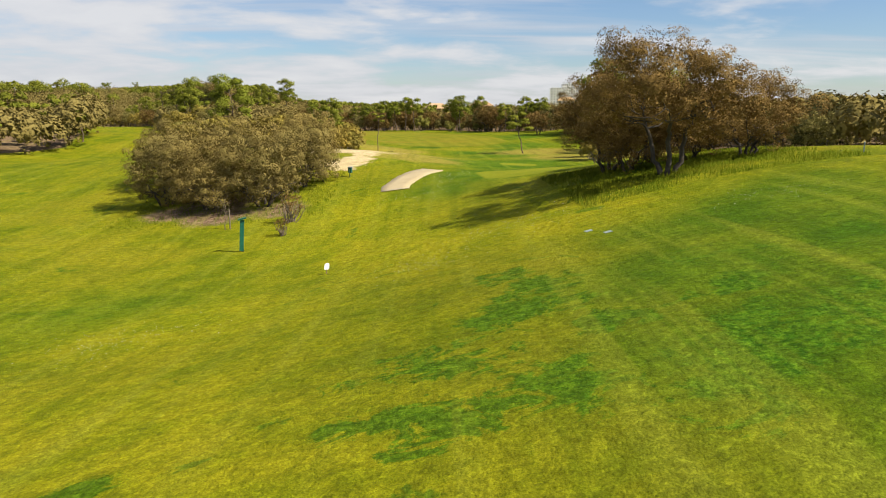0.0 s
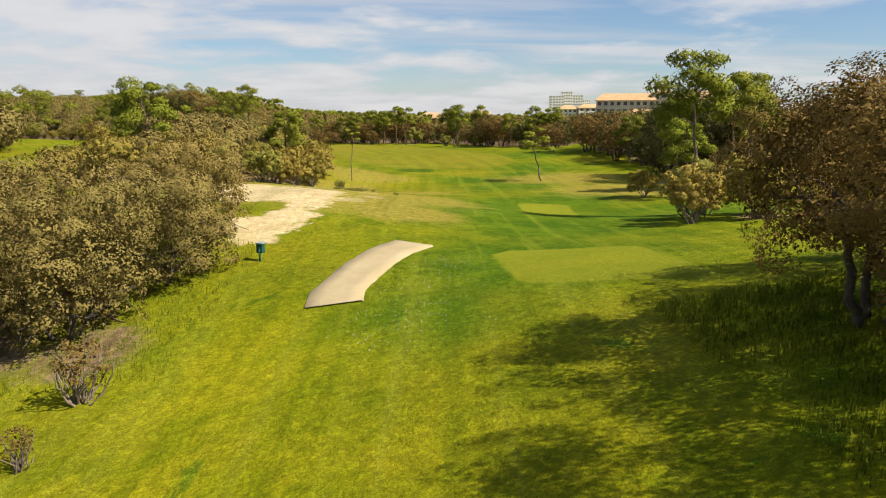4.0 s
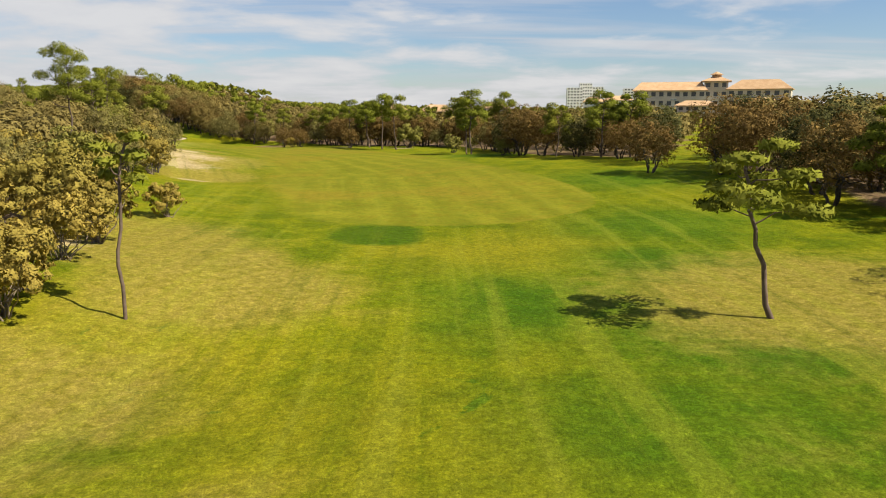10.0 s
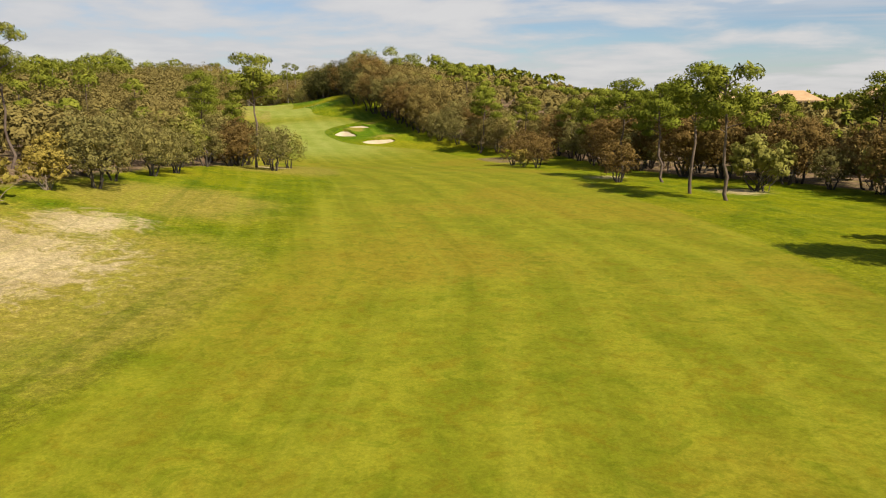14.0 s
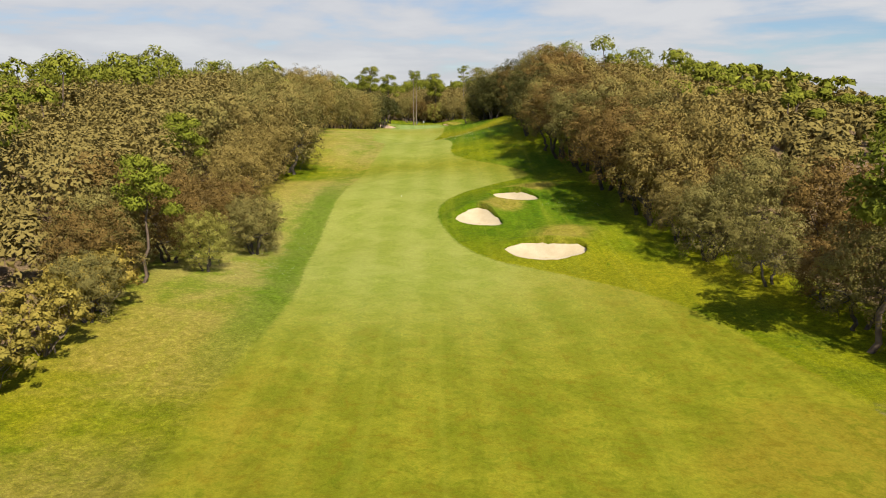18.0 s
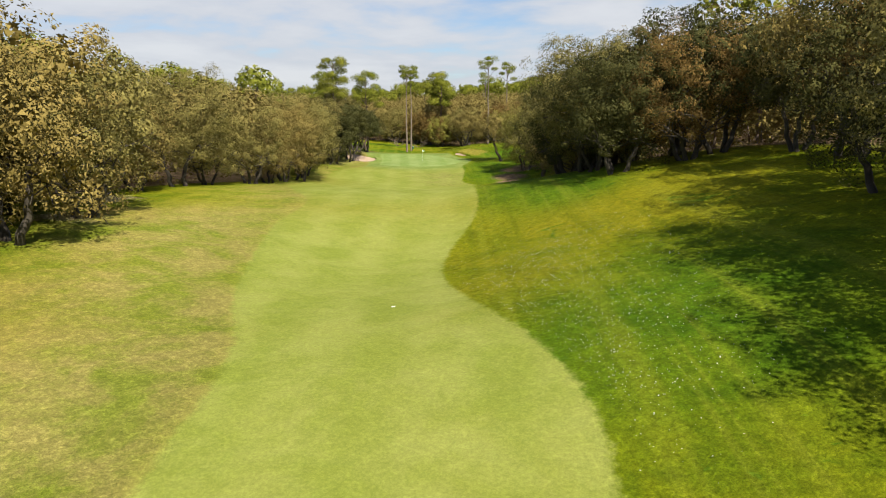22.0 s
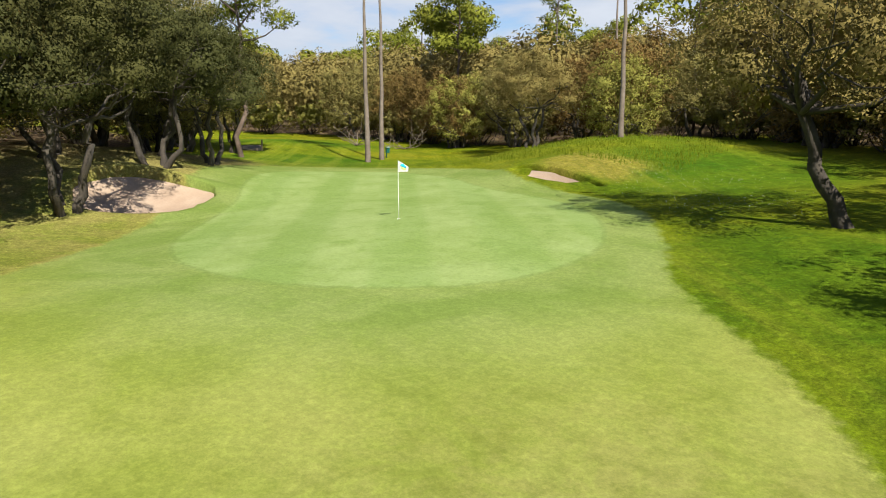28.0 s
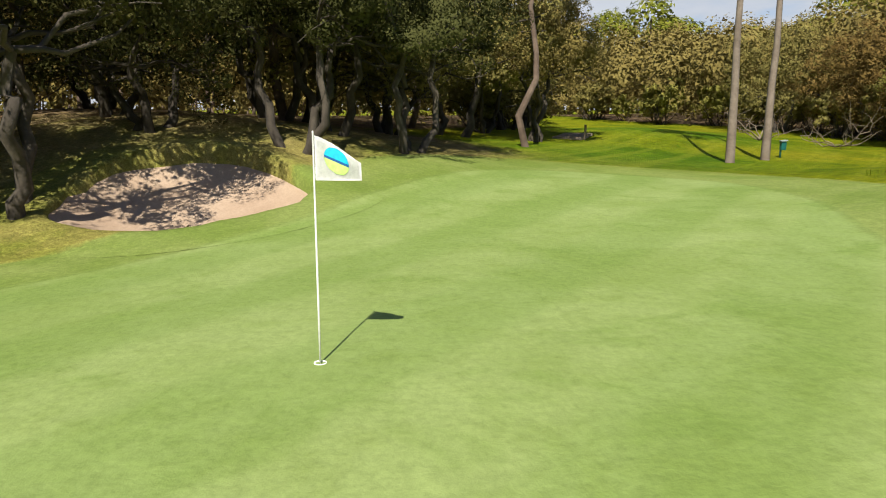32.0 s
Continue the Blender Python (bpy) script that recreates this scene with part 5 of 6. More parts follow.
# small plants in the rough
make_shrub("twig", 81, 0.8, 2.2, LEAF_RUST, BARK_TWIG, "thin twiggy brown bush with few leaves", 150, 22)
make_shrub("weed", 82, 0.75, 0.35, LEAF_GREEN, BARK_TWIG, "low green weed clump in sandy grass", 200, 6)
make_shrub("reed", 83, 0.7, 1.3, LEAF_GREEN, BARK_TWIG, "yellow-green broom bush beside the scrub", 330, 10)
plant("twig", -11.2, 52.1, 0, 1.05)
plant("twig", -11.1, 48.3, 90, 0.62)
plant("reed", -11.7, 117.2, 0, 1.0)
for k, (px, py, s) in enumerate(((-7.0, 100.5, 0.6), (-6.9, 95.3, 0.7), (-7.7, 95.9, 0.5), (-3.5, 93.7, 0.42), (-8.4, 98.0, 0.4), (-10.2, 103.5, 0.5), (-6.2, 100.9, 0.4), (-9.0, 107.0, 0.4))):
    plant("weed", px, py, 50 * k, s, "weeds in the sandy rough")


def build_young_tree(x, y):
    """A planted whip tied to a stake."""
    rng = np.random.default_rng(5)
    root = new("young_tree")
    root.matrix_world = pose(x, y, ground(x, y))
    runs = [limb(rng, (0, 0, -0.2), (0.1, 0, 2.3), 0.035, 0.01, 0.05, 6)]
    for k in range(12):
        z = 0.9 + 0.1 * k
        runs.append(limb(rng, (0.04, 0, z), (0.5 * math.cos(k * 2.4), 0.5 * math.sin(k * 2.4), z + 0.5), 0.012, 0.004, 0.2, 4))
    part("trunk", mesh_from("trunk", *tubes(runs, 5), BARK_TWIG, True), root)
    part("stake", mesh_from("stake", *tubes([limb(rng, (0.3, 0.1, -0.3), (0.3, 0.1, 1.5), 0.05, 0.045, 0.0, 3, 0.0)], 6), BARK_TWIG, True), root, "weathered wooden stake")
    part("tie", mesh_from("tie", *tubes([limb(rng, (0.3, 0.1, 1.2), (0.05, 0.0, 1.2), 0.02, 0.02, 0.1, 4)], 5), BARK_OAK, True), root)
    tagged(root, "bare young tree tied to a stake in the grass", "tree")


def build_dead_branches(x, y, seed):
    """A fallen tangle of grey branches."""
    rng = np.random.default_rng(seed)
    root = new("dead_branches")
    root.matrix_world = pose(x, y, ground(x, y))
    for k in range(7):
        a = rng.uniform(0, 6.28)
        end = np.array((2.6 * math.cos(a), 2.6 * math.sin(a), rng.uniform(0.5, 2.4)))
        runs = [limb(rng, (0, 0, 0.1), end, 0.06, 0.015, 0.3, 7)]
        for m in range(4):
            mid = end * rng.uniform(0.4, 0.9)
            runs.append(limb(rng, mid, mid + rng.normal(0, 0.7, 3) + (0, 0, 0.3), 0.025, 0.006, 0.2, 4))
        part("branch", mesh_from("branch", *tubes(runs, 5), BARK_TWIG, True), root)
    tagged(root, "tangle of dead grey branches at the wood's edge", "branches")


build_young_tree(-15.9, 51.5)
build_dead_branches(-247.5, 472.5, 3)
build_dead_branches(-243.0, 475.0, 4)
# round the putting green
for k, (px, py, kind, s) in enumerate(((-143.6, 392.6, "oak_d_p", 1.15), (-147.0, 395.5, "oak_d_p", 1.1), (-139.0, 395.0, "oak_s_p", 1.15), (-150.0, 399.0, "oak_b_p", 1.0))):
    plant(kind, px, py, 95 * k, s, "edge of the woods")
for k, (px, py, kind, s) in enumerate(((-155.5, 404.2, "oak_d_p", 1.15), (-160.0, 412.6, "oak_a_p", 1.1), (-150.0, 403.0, "oak_d_p", 1.15), (-146.5, 400.0, "oak_s_p", 1.15), (-163.5, 421.5, "oak_b_p", 1.0), (-148.5, 396.5, "oak_c_p", 1.2), (-152.8, 401.0, "oak_d_p", 1.15))):
    plant(kind, px, py, 95 * k, s, "edge of the woods")
plant("oak_g_n", -183.5, 437.5, 20, 1.2, label="yellow-green round oak above a bare earth bank")
plant("oak_c_p", -176.5, 433.0, 120, 1.35, label="tall grey-olive oak behind a bare earth bank")
for k, (px, py, kind, s) in enumerate(((-114.0, 363.5, "oak_d_p", 1.2), (-118.8, 372.0, "oak_c_p", 1.25), (-123.8, 381.0, "oak_d_p", 1.15))):
    plant(kind, px, py, 73 * k, s, "edge of the woods")
plant("oak_one", -194.6, 446.0, 190, 1.0)
plant("oak_a_n", -158.5, 355.5, 30, 1.4)
plant("oak_b_n", -164.5, 361.5, 200, 1.35)
plant("oak_a_f", -226.5, 474.5, 80, 0.95, label="large round grey-green oak behind the green")
plant("oak_g_n", -221, 481, 10, 1.02)
# dark-leaved oaks among these put the bank's shade into leaf colour
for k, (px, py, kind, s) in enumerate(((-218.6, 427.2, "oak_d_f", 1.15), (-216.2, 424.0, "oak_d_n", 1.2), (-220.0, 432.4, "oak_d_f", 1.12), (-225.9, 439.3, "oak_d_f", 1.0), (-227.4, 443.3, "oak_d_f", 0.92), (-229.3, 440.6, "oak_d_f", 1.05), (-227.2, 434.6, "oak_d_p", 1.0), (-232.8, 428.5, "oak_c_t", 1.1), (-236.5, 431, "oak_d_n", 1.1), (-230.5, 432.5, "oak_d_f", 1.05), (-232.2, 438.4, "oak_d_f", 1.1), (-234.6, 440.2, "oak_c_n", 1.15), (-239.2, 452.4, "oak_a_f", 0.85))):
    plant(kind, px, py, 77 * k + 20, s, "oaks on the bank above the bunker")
plant("pine_t", -231.3, 459.2, 0, 1.0, "twin tall pines")
plant("pine_t", -233.1, 462.4, 150, 1.0, "twin tall pines")
plant("pine_t", -212.5, 464.7, 260, 0.95)
for k, (px, py, s) in enumerate(((-232, 438.9, 0.88), (-235.5, 450.6, 0.84), (-224.9, 421.2, 0.62), (-243, 446, 0.8))):
    plant("pine_g", px, py, 70 * k, s, "tall pines above the oak bank")
for k, (px, py, s) in enumerate(((-243, 484, 1.0), (-228, 492, 1.05), (-216, 494, 0.95), (-204, 486, 1.0), (-252, 492, 1.1), (-238, 496, 0.9), (-196, 478, 0.95))):
    plant("pine_t" if k % 2 else "pine_a", px, py, 40 * k, s * (1.0 if k % 2 else 1.45), "pines behind the green")


rng_low = np.random.default_rng(61)
for a, b in (((-197, 468.5), (-208, 482)), ((-208, 482), (-214, 488)), ((-214, 488), (-226, 487.5)), ((-229, 485), (-240, 482)), ((-240, 482), (-262, 483)), ((-262, 483), (-282, 474)), ((-243, 449), (-256, 455.5)), ((-256, 455.5), (-272, 461)), ((-190, 461), (-184, 451))):
    run = math.dist(a, b)
    for k in range(int(run / 3.4) + 1):
        t = (k + rng_low.uniform(0.1, 0.9)) * 3.4 / run
        px, py = a[0] + (b[0] - a[0]) * t + rng_low.normal(0, 0.8), a[1] + (b[1] - a[1]) * t + rng_low.normal(0, 0.8)
        plant(("scrub_g", "scrub_o", "scrub_o")[int(rng_low.random() * 3)], px, py, 360 * rng_low.random(), rng_low.uniform(0.7, 1.15), "undergrowth behind the green")


# ---- flag and course furniture ----
WHITE = plain("white_paint", (0.72, 0.72, 0.70), (0.82, 0.82, 0.80), 0.5, 3.0, 30.0, 0.05)
TEAL = plain("dark_green_paint", (0.006, 0.085, 0.055), (0.010, 0.125, 0.080), 0.45, 4.0, 30.0, 0.08)
BIN_GREEN = plain("bin_green_plastic", (0.004, 0.06, 0.05), (0.008, 0.10, 0.09), 0.4, 4.0, 30.0, 0.05)
CYAN = plain("flag_cyan_print", (0.0, 0.36, 0.56), (0.01, 0.45, 0.65), 0.7, 4.0, 30.0, 0.02)
NAVY = plain("flag_navy_print", (0.0, 0.07, 0.28), (0.0, 0.09, 0.33), 0.7, 4.0, 30.0, 0.02)
GRASSY = plain("flag_lime_print", (0.40, 0.62, 0.13), (0.55, 0.74, 0.25), 0.7, 4.0, 30.0, 0.02)
DARK = plain("dark_opening", (0.010, 0.010, 0.012), (0.02, 0.02, 0.022), 0.3, 2.0, 12.0, 0.05)
TIMBER = plain("weathered_timber", (0.22, 0.165, 0.115), (0.34, 0.27, 0.20), 0.9, 3.0, 24.0, 0.4)
STONE = plain("pale_plate", (0.20, 0.26, 0.26), (0.28, 0.33, 0.33), 0.6, 4.0, 30.0, 0.1)


def solid(parts):
    """One mesh's vertices and quads from boxes (centre, half sizes, turn) with narrow bevels left to the shading."""
    bm = bmesh.new()
    for (cx, cy, cz), (hx, hy, hz), turn in parts:
        r = bmesh.ops.create_cube(bm, size=2.0, matrix=pose(cx, cy, cz, *turn) @ Matrix.Diagonal((hx, hy, hz, 1)))
    return bm


def link(name, bm, mat, parent, label="", bevel=0.0, smooth=False):
    if bevel:
        bmesh.ops.bevel(bm, geom=bm.edges[:], offset=bevel, segments=2, affect="EDGES", profile=0.6)
    me = bpy.data.meshes.new(name)
    bm.to_mesh(me)
    bm.free()
    for p in me.polygons:
        p.use_smooth = smooth
    me.materials.append(mat)
    return part(name, me, parent, label)


def lathe(profile, sides=16):
    """A turned form from (radius, height) pairs."""
    bm = bmesh.new()
    rings = [[bm.verts.new((r * math.cos(2 * math.pi * k / sides), r * math.sin(2 * math.pi * k / sides), z)) for k in range(sides)] for r, z in profile]
    for a, b in zip(rings, rings[1:]):
        for k in range(sides):
            bm.faces.new((a[k], a[(k + 1) % sides], b[(k + 1) % sides], b[k]))
    bm.faces.new(rings[-1])
    bm.faces.new(rings[0][::-1])
    return bm


def build_flag(x, y):
    root = new("flagstick")
    root.matrix_world = pose(x, y, ground(x, y))
    link("pole", lathe([(0.010, -0.1), (0.0105, 0.6), (0.009, 1.5), (0.0075, 2.1), (0.009, 2.105), (0.006, 2.125)], 10), WHITE, root, smooth=True)
    link("cup", lathe([(0.060, -0.12), (0.060, 0.006), (0.052, 0.006), (0.052, -0.10)], 20), WHITE, root, "white cup rim set in the turf", smooth=True)
    side = Vector((0.27, 0.96, 0)).normalized()
    ahead = Vector((-side.y, side.x, 0))

    def cloth(u, v, lift):
        wave = 0.025 * math.sin(u * 9 + v * 3) * u / 0.4
        return side * u + ahead * (wave + lift) + Vector((0, 0, 2.085 - v * 0.385))

    # white pennant: upper edge slopes down towards the fly
    n, m = 14, 8
    bm = bmesh.new()
    grid = [[bm.verts.new(cloth(0.012 + 0.41 * i / n, (0.62 * (i / n) ** 1.25) * (1 - j / m) + 1.02 * (j / m), 0)) for j in range(m + 1)] for i in range(n + 1)]
    for i in range(n):
        for j in range(m):
            bm.faces.new((grid[i][j], grid[i + 1][j], grid[i + 1][j + 1], grid[i][j + 1]))
    bmesh.ops.solidify(bm, geom=bm.faces[:], thickness=0.003)
    pennant = link("pennant", bm, WHITE, root, "white pennant with a round badge", smooth=True)
    # round badge in three bands, one face on each side of the cloth
    cx, cv, rad = 0.205, 0.58, 0.112
    for name, mat, lo, hi in (("badge_sky", CYAN, -1.0, -0.12), ("badge_line", NAVY, -0.12, 0.08), ("badge_lawn", GRASSY, 0.08, 1.0)):
        bm = bmesh.new()
        for lift in (0.006, -0.006):
            rows = []
            for k in range(7):
                t = lo + (hi - lo) * k / 6
                w = math.sqrt(max(0, 1 - t * t))
                rows.append([bm.verts.new(cloth(min(0.40, cx + rad * w * s), max(cv + rad / 0.385 * t + 0.12 * s * w, 0.62 * ((cx + rad * w * s) / 0.41) ** 1.25 + 0.03), lift)) for s in (-1, -0.5, 0, 0.5, 1)])
            for a, b in zip(rows, rows[1:]):
                for k in range(4):
                    bm.faces.new((a[k], a[k + 1], b[k + 1], b[k]) if lift > 0 else (a[k], b[k], b[k + 1], a[k + 1]))
        part_ob = link(name, bm, mat, pennant)
    tagged(root, "white flagstick with a white pennant standing in the hole", "flagstick")


build_flag(-207.65, 439.1)


def build_course_post(x, y):
    """Tall green board post with a slanted cap."""
    root = new("course_post")
    root.matrix_world = pose(x, y, ground(x, y), 0, 0, 12)
    link("board", solid([((0, 0, 1.05), (0.13, 0.05, 1.0), (0, 4, 0))]), TEAL, root, bevel=0.012)
    link("cap", solid([((0.07, 0, 2.12), (0.26, 0.17, 0.045), (0, -14, 0))]), TEAL, root, "slanted green cap", bevel=0.015)
    link("foot", solid([((0, 0, 0.03), (0.09, 0.04, 0.12), (0, 4, 0))]), DARK, root, bevel=0.01)
    tagged(root, "tall dark-green post with a slanted cap standing in grass", "post")


def build_tee_sign(x, y):
    root = new("tee_sign")
    root.matrix_world = pose(x, y, ground(x, y), 0, 0, 10) @ Matrix.Scale(0.62, 4)
    link("post", solid([((0, 0, 0.17), (0.035, 0.035, 0.28), (0, 0, 0))]), TIMBER, root, bevel=0.006)
    bm = bmesh.new()
    for w, z in ((0.15, 0.36), (0.20, 0.46), (0.19, 0.72), (0.11, 0.83)):
        for sx, sy in ((-w, -0.09), (w, -0.09), (w, 0.09), (-w, 0.09)):
            bm.verts.new((sx + (z - 0.36) * 0.15, sy + (z - 0.36) * 0.25, z))
    bm.verts.ensure_lookup_table()
    for k in range(3):
        for i in range(4):
            bm.faces.new([bm.verts[4 * k + i], bm.verts[4 * k + (i + 1) % 4], bm.verts[4 * k + 4 + (i + 1) % 4], bm.verts[4 * k + 4 + i]])
    bm.faces.new([bm.verts[i] for i in (3, 2, 1, 0)])
    bm.faces.new([bm.verts[i] for i in (12, 13, 14, 15)])
    link("block", bm, WHITE, root, "white block", bevel=0.015)
    tagged(root, "small white tee marker block on a short post", "tee marker")


def build_bin(x, y, h=0.95):
    root = new("litter_bin")
    root.matrix_world = pose(x, y, ground(x, y), 0, 0, -20)
    link("post", lathe([(0.05, -0.1), (0.05, 0.75 * h)], 10), BIN_GREEN, root, smooth=True)
    link("body", solid([((0, 0.10, 0.66 * h), (0.17, 0.13, 0.24 * h), (0, 0, 0))]), BIN_GREEN, root, bevel=0.03)
    link("lid", solid([((0.03, 0.10, 0.94 * h), (0.21, 0.17, 0.03), (6, 0, 0))]), STONE, root, "pale teal lid", bevel=0.012)
    tagged(root, "small green litter bin on a post", "bin")


build_course_post(-12.8, 44.7)
build_tee_sign(-5.75, 34.3)
build_bin(-8.4, 64.4)
build_bin(-234.6, 464.4, 0.95)


def build_plate(x, y, turn, label, mat, hx=0.19, hy=0.14, rise=0.05):
    root = new("ground_plate")
    slope = Vector(((ground(x - 0.3, y) - ground(x + 0.3, y)) / 0.6, (ground(x, y - 0.3) - ground(x, y + 0.3)) / 0.6, 1.0))
    lie = slope.to_track_quat("Z", "Y").to_matrix().to_4x4() if rise < 0.1 else Matrix.Identity(4)
    root.matrix_world = pose(x, y, ground(x, y)) @ lie @ pose(0, 0, 0, 0, 0, turn)
    link("slab", solid([((0, 0, rise / 2 - 0.04), (hx, hy, rise / 2 + 0.05), (0, 0, 0))]), mat, root, bevel=0.012)
    tagged(root, label, "plate", "plates set in the turf")


for px, py in ((6.0, 29.0), (6.5, 27.7)):
    build_plate(px, py, 15, "pale blue-grey plate set flat in the rough", STONE, 0.17, 0.15, rise=0.01)
build_plate(21.6, 36.9, 60, "small pale board standing on the knoll", STONE, 0.25, 0.03, 0.5)
for px, py in ((-55.6, 283.6), (-138.8, 364.1), (-108.1, 329.4)):
    build_plate(px, py, 30, "small white distance plate set in the fairway", WHITE, 0.07, 0.07, 0.01)


def build_steps():
    root = new("garden_steps")
    x0, y0 = -241.5, 455.2
    root.matrix_world = pose(x0, y0, ground(x0, y0))
    rise = Vector((-0.74, 0.55, 0))
    for k in range(6):
        at = rise * (0.55 * k)
        z = ground(x0 + at.x, y0 + at.y) - ground(x0, y0) + 0.05
        link("step", solid([((at.x, at.y, z), (0.9, 0.14, 0.09), (0, 0, math.degrees(math.atan2(rise.y, rise.x)) + 90))]), TIMBER, root, bevel=0.015)
    link("post", solid([((0.5, 0.9, 0.35), (0.05, 0.05, 0.5), (0, 0, 20))]), TIMBER, root, bevel=0.01)
    tagged(root, "short flight of weathered timber steps in a grass bank", "steps")


build_steps()


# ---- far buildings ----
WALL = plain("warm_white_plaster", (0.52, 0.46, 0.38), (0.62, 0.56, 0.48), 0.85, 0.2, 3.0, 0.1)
WALL_WHITE = plain("white_plaster", (0.66, 0.65, 0.64), (0.76, 0.75, 0.74), 0.85, 0.2, 3.0, 0.1)
TILES = plain("terracotta_tiles", (0.42, 0.26, 0.13), (0.52, 0.35, 0.20), 0.85, 0.4, 4.0, 0.3)
GLASS = plain("dark_window_glass", (0.05, 0.055, 0.065), (0.08, 0.085, 0.095), 0.15, 1.0, 8.0, 0.02)


def hip_roof(w, d, z, rise, over=0.8, ridge=0.5):
    """A hipped roof over a plan of half width w and half depth d."""
    bm = bmesh.new()
    e = [bm.verts.new(p) for p in ((-w - over, -d - over, z), (w + over, -d - over, z), (w + over, d + over, z), (-w - over, d + over, z))]
    low = [bm.verts.new((v.co.x, v.co.y, z - 0.35)) for v in e]
    r = [bm.verts.new((-w * ridge, 0, z + rise)), bm.verts.new((w * ridge, 0, z + rise))]
    for f in ((e[0], e[1], r[1], r[0]), (e[1], e[2], r[1]), (e[2], e[3], r[0], r[1]), (e[3], e[0], r[0]), low[::-1]):
        bm.faces.new(f)
    for k in range(4):
        bm.faces.new((low[k], low[(k + 1) % 4], e[(k + 1) % 4], e[k]))
    return bm


def build_house(name, x, y, z, turn, w, d, h, rise, wall, storeys, bays, label, roof=True, over=0.8, ridge=0.5, band=True):
    """A block with real window openings on its front, panes set back, and a tiled roof."""
    root = new(name)
    root.matrix_world = pose(x, y, z, 0, 0, turn)
    bm = bmesh.new()
    step, floor = 2 * w / bays, h / storeys
    xs, zs = [-w], [0.0]
    for k in range(bays):
        c = -w + step * (k + 0.5)
        xs += [c - step * 0.27, c + step * 0.27]
    xs.append(w)
    for k in range(storeys):
        zs += [floor * (k + 0.32), floor * (k + 0.80)]
    zs.append(h)
    v = [[bm.verts.new((px, -d, pz)) for pz in zs] for px in xs]
    for i in range(len(xs) - 1):
        for j in range(len(zs) - 1):
            if not (i % 2 == 1 and j % 2 == 1):
                bm.faces.new((v[i][j], v[i + 1][j], v[i + 1][j + 1], v[i][j + 1]))
    top, bot = [bm.verts.new((px, d, h)) for px in (-w, w)], [bm.verts.new((px, d, 0)) for px in (-w, w)]
    bm.faces.new((bot[0], bot[1], top[1], top[0])[::-1])
    bm.faces.new([v[0][j] for j in range(len(zs))] + [top[0], bot[0]])
    bm.faces.new(([v[-1][j] for j in range(len(zs))] + [top[1], bot[1]])[::-1])
    bm.faces.new([v[i][-1] for i in range(len(xs))] + [top[1], top[0]])
    link("wall", bm, wall, root)
    pane = None
    for i in range(bays):
        for j in range(storeys):
            c, cz = -w + step * (i + 0.5), floor * (j + 0.56)
            if pane is None:
                g = bmesh.new()
                bmesh.ops.create_cube(g, size=1.0, matrix=Matrix.Diagonal((step * 0.56, 0.12, floor * 0.5, 1)))
                pane = link("window", g, GLASS, root)
                pane.location = (c, -d + 0.3, cz)
            else:
                o = new("window", pane.data)
                o.parent, o.location = root, (c, -d + 0.3, cz)
    if roof:
        link("roof", hip_roof(w, d, h, rise, over, ridge), TILES, root, "terracotta tiled roof")
    if band:
        link("cornice", solid([((0, -d - 0.12, floor * (storeys - 1)), (w, 0.12, 0.15), (0, 0, 0))]), wall, root)
    tagged(root, label, "building")
    return root


def far_ground(x, y):
    away = math.hypot(x + 80, y - 260)
    k = min(1, max(0, (away - 420) / 500))
    return ground(x, y) * (1 - k) + 4.0 * k


AXIS = math.degrees(math.atan2(449 - 473, 166 - 99))
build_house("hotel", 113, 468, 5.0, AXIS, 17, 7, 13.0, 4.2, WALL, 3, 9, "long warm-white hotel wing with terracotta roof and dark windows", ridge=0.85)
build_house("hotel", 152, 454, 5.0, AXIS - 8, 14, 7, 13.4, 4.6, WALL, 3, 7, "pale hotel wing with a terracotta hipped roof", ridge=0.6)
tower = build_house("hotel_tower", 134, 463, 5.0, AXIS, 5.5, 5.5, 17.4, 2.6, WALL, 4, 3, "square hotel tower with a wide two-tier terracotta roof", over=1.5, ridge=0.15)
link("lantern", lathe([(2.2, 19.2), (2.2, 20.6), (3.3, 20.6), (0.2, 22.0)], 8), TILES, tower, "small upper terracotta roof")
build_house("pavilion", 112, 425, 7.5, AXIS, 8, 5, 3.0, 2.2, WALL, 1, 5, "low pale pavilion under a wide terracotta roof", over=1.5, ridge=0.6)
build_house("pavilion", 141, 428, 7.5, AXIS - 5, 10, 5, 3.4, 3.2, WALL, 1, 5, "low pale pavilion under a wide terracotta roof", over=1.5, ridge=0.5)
for px, py, w, h, turn in ((150, 960, 9, 30, -6), (163, 962, 7, 35, -6), (176, 965, 8, 31, -6), (188, 968, 6, 25, -6), (216, 958, 9, 29, -8), (232, 962, 7, 24, -8)):
    build_house("apartment_block", px, py, 3.0, turn, w, 9, h, 0, WALL_WHITE, max(6, int(h / 3.2)), 5, "white stepped seaside apartment block in haze", roof=False, band=False)
for px, py, w, h, turn in ((120, 610, 9, 11, 0), (138, 600, 8, 10, 10), (104, 615, 7, 10, -10)):
    build_house("house", px, py, 4.0, turn, w, 5, h, 3.0, WALL_WHITE, 3, 4, "white town house with a terracotta roof")
build_house("house", -3.5, 412, 2.6, 12, 6.4, 4.5, 5.6, 2.6, WALL_WHITE, 2, 3, "small white house with a terracotta roof among trees")
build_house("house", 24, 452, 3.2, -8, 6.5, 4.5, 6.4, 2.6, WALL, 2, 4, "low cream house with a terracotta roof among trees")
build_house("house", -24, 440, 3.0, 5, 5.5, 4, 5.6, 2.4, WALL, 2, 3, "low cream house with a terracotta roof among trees")


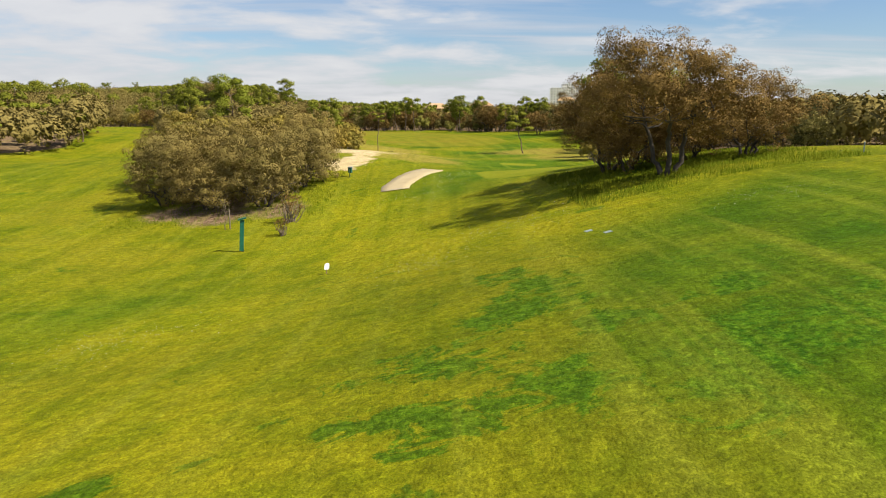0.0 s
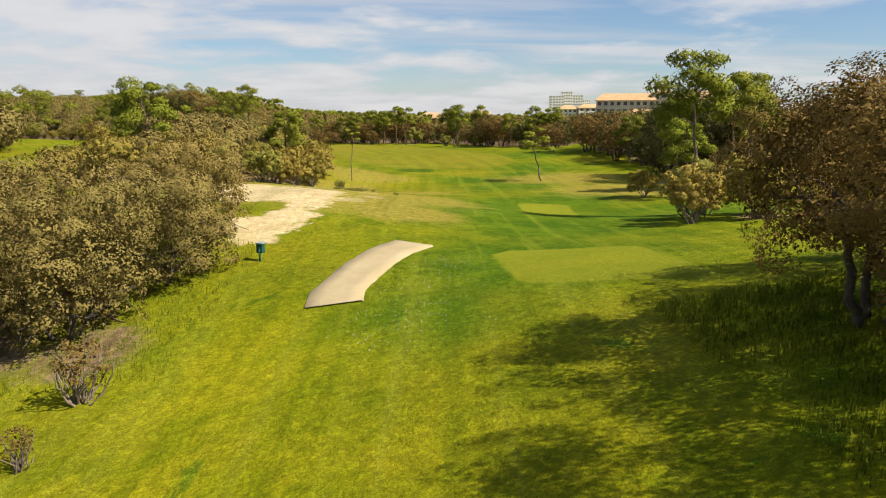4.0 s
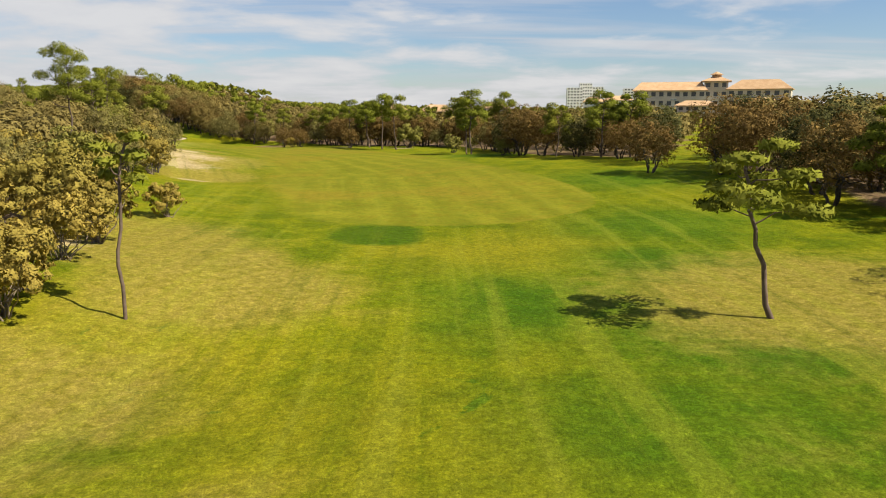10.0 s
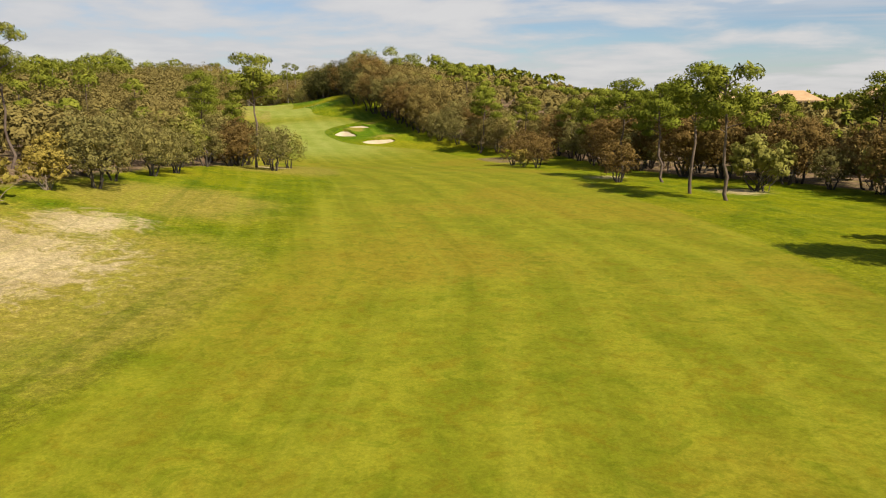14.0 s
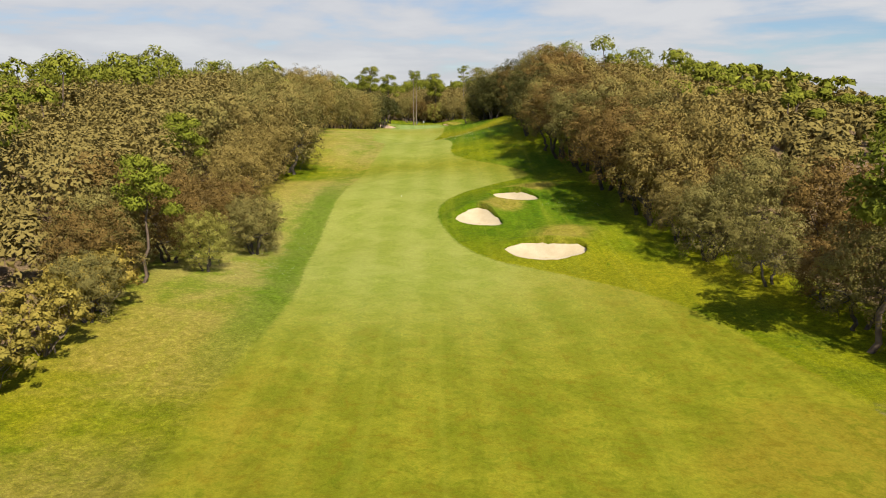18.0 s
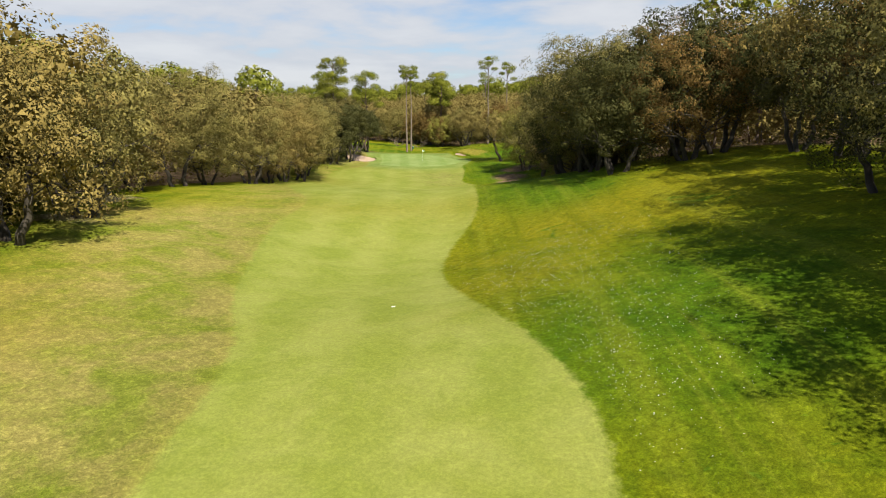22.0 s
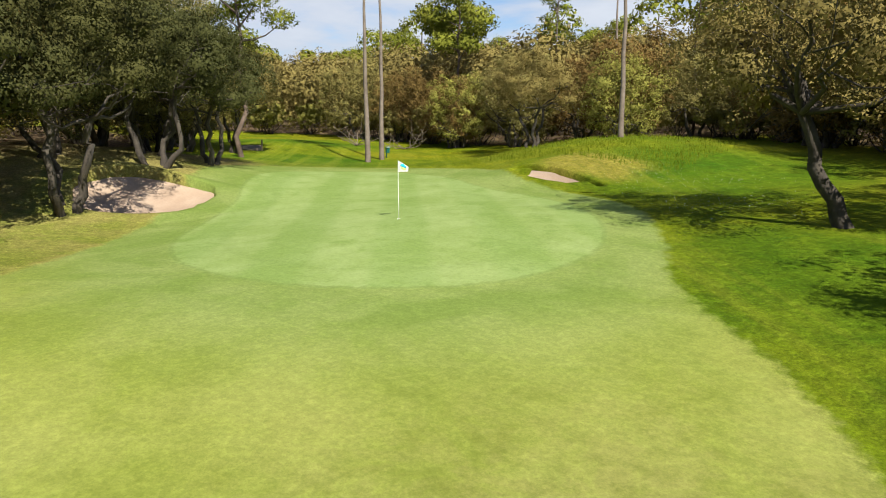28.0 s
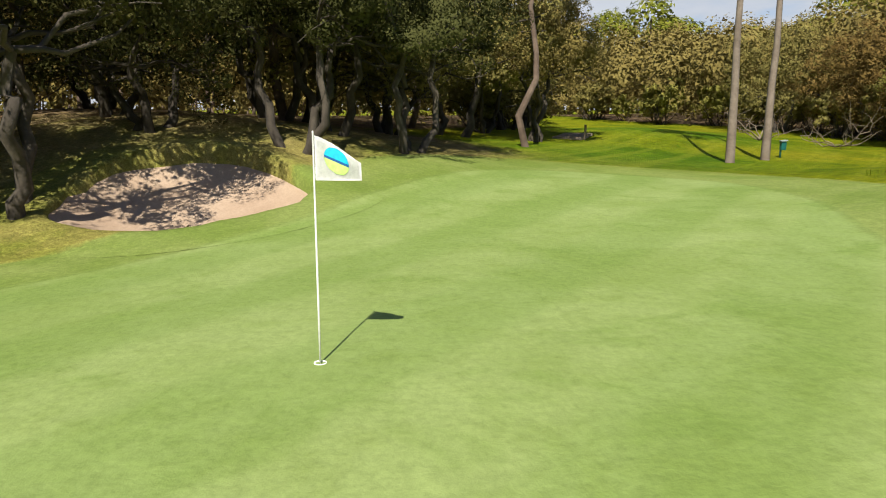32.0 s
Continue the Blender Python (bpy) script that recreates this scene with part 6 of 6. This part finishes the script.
def build_lamp_post(x, y):
    root = new("floodlight_mast")
    root.matrix_world = pose(x, y, ground(x, y))
    link("mast", lathe([(0.14, -0.2), (0.07, 9.0)], 8), STONE, root, smooth=True)
    for s in (-0.6, 0.6):
        link("lamp_head", solid([((s, -0.2, 9.0), (0.45, 0.2, 0.25), (20, 0, 0))]), STONE, root, bevel=0.04)
    tagged(root, "tall grey floodlight mast beside a lawn", "mast")


build_lamp_post(83, 365)


# ---- tufts in the rough ----
def grow_tufts(name, count, boxes, tall, wide, label, seed, patchy=0.1):
    """Small tents of three blades over the rough, away from mown turf, path and sand."""
    rng = np.random.default_rng(seed)
    x, y = [], []
    for x0, x1, y0, y1, share in boxes:
        k = int(count * share)
        x.append(rng.uniform(x0, x1, k))
        y.append(rng.uniform(y0, y1, k))
    x, y = np.concatenate(x), np.concatenate(y)
    keep = fields_at(x, y)
    clump = np.sin(x * 0.9 + 1.3 * np.sin(y * 0.45)) * np.sin(y * 0.8 + 1.7 * np.sin(x * 0.4)) + rng.normal(0, 0.5, len(x))
    ok = (keep["fair"] > 0.4) & (keep["tee"] > 0.2) & (keep["sandy"] > -0.5) & (keep["patch"] > 0) & (clump > patchy)
    for loop, _ in BUNKER_LOOPS:
        ok &= signed(x, y, loop) > 0.3
    for px, py in ((-4.1, 57.9), (-3.9, 61), (-3.2, 63.2), (-2.1, 65.4), (-0.65, 67.5)):
        ok &= np.hypot(x - px, y - py) > 1.5
    x, y = x[ok], y[ok]
    n = len(x)
    z = heights(x, y)
    turn = rng.uniform(0, 2 * np.pi, n)
    vs, ns = [], []
    for k in range(3):
        a = turn + k * 2.094
        h = tall * rng.uniform(0.5, 1.5, n)
        w = wide * rng.uniform(0.6, 1.3, n)
        ox, oy = np.cos(a), np.sin(a)
        fx, fy = x + ox * w * 1.2, y + oy * w * 1.2
        tip = np.column_stack([x - ox * w * rng.uniform(-0.6, 1.0, n), y - oy * w * rng.uniform(-0.6, 1.0, n), z + h])
        vs.append(np.stack([np.column_stack([fx + oy * w, fy - ox * w, z - 0.02]), np.column_stack([fx - oy * w, fy + ox * w, z - 0.02]), tip], 1).reshape(-1, 3))
        up = np.column_stack([ox * 0.35, oy * 0.35, np.full(n, 0.93)])
        ns.append(np.repeat(up, 3, 0))
    v = np.concatenate(vs)
    me = mesh_from(name, v, np.arange(len(v)).reshape(-1, 3), GRASS_LEAF, normals=np.concatenate(ns))
    tagged(new(name, me), label, "grass", kind="stuff")


GRASS_LEAF = foliage("grass_blades", (0.075, 0.120, 0.006), (0.120, 0.165, 0.008), (0.200, 0.215, 0.016), 0.3)
grow_tufts("long_grass", 30000, ((7, 21, 35, 52, 0.6), (-26, -9, 53, 70, 0.2), (-220, -205, 456, 470, 0.2)), 0.17, 0.018, "long uncut grass under trees and on banks", 10, -0.3)


def grow_daisies(count, spots, seed):
    """Small white flower heads in drifts: five-sided cups a little above the turf."""
    rng = np.random.default_rng(seed)
    share = np.array([r * r for _, _, r in spots])
    pick = rng.choice(len(spots), count, p=share / share.sum())
    at = np.array(spots)[pick]
    drift = rng.normal(0, 1, (count // 14 + 1, 2))[rng.integers(0, count // 14 + 1, count)]
    x = at[:, 0] + (drift[:, 0] * 0.75 + rng.normal(0, 0.16, count)) * at[:, 2]
    y = at[:, 1] + (drift[:, 1] * 0.75 + rng.normal(0, 0.16, count)) * at[:, 2]
    keep = fields_at(x, y)
    ok = (keep["fair"] > 0.5) & (keep["tee"] > 0.3)
    for px, py in PATH_LINE:
        ok &= np.hypot(x - px, y - py) > 1.5
    x, y = x[ok], y[ok]
    n = len(x)
    z = heights(x, y) + rng.uniform(0.03, 0.08, n)
    size = rng.uniform(0.009, 0.021, n)
    lean = rng.normal(0, 0.25, (n, 2))
    ang = np.linspace(0, 2 * np.pi, 5, endpoint=False)
    ring = [np.column_stack([x + size * np.cos(a), y + size * np.sin(a), z + size * (lean[:, 0] * np.cos(a) + lean[:, 1] * np.sin(a)) + 0.008]) for a in ang]
    v = np.stack([np.column_stack([x, y, z])] + ring, 1).reshape(-1, 3)
    base = np.arange(n)[:, None] * 6
    f = np.concatenate([base + np.array((0, 1 + k, 1 + (k + 1) % 5)) for k in range(5)])
    tagged(new("daisies", mesh_from("daisies", v, f, PETAL)), "drifts of small white daisies in the grass", "flowers", kind="stuff")


PETAL = plain("daisy_petals", (0.50, 0.52, 0.42), (0.64, 0.65, 0.57), 0.7, 3.0, 30.0, 0.02)
grow_daisies(5200, [(-1.2, 55, 2.2), (-0.5, 59, 1.9), (0.6, 62.5, 1.6), (-129, 364, 3.5), (-134, 370, 4), (-126, 361, 3), (-138, 376, 3.5), (-204, 454, 3), (-200, 449, 2.5), (-104, 308, 3), (-98, 304, 2.5),
                    (3, 36, 2.2), (-1, 31, 1.6), (13, 28, 1.6), (-12, 25, 2), (-88, 334, 2)], 12)
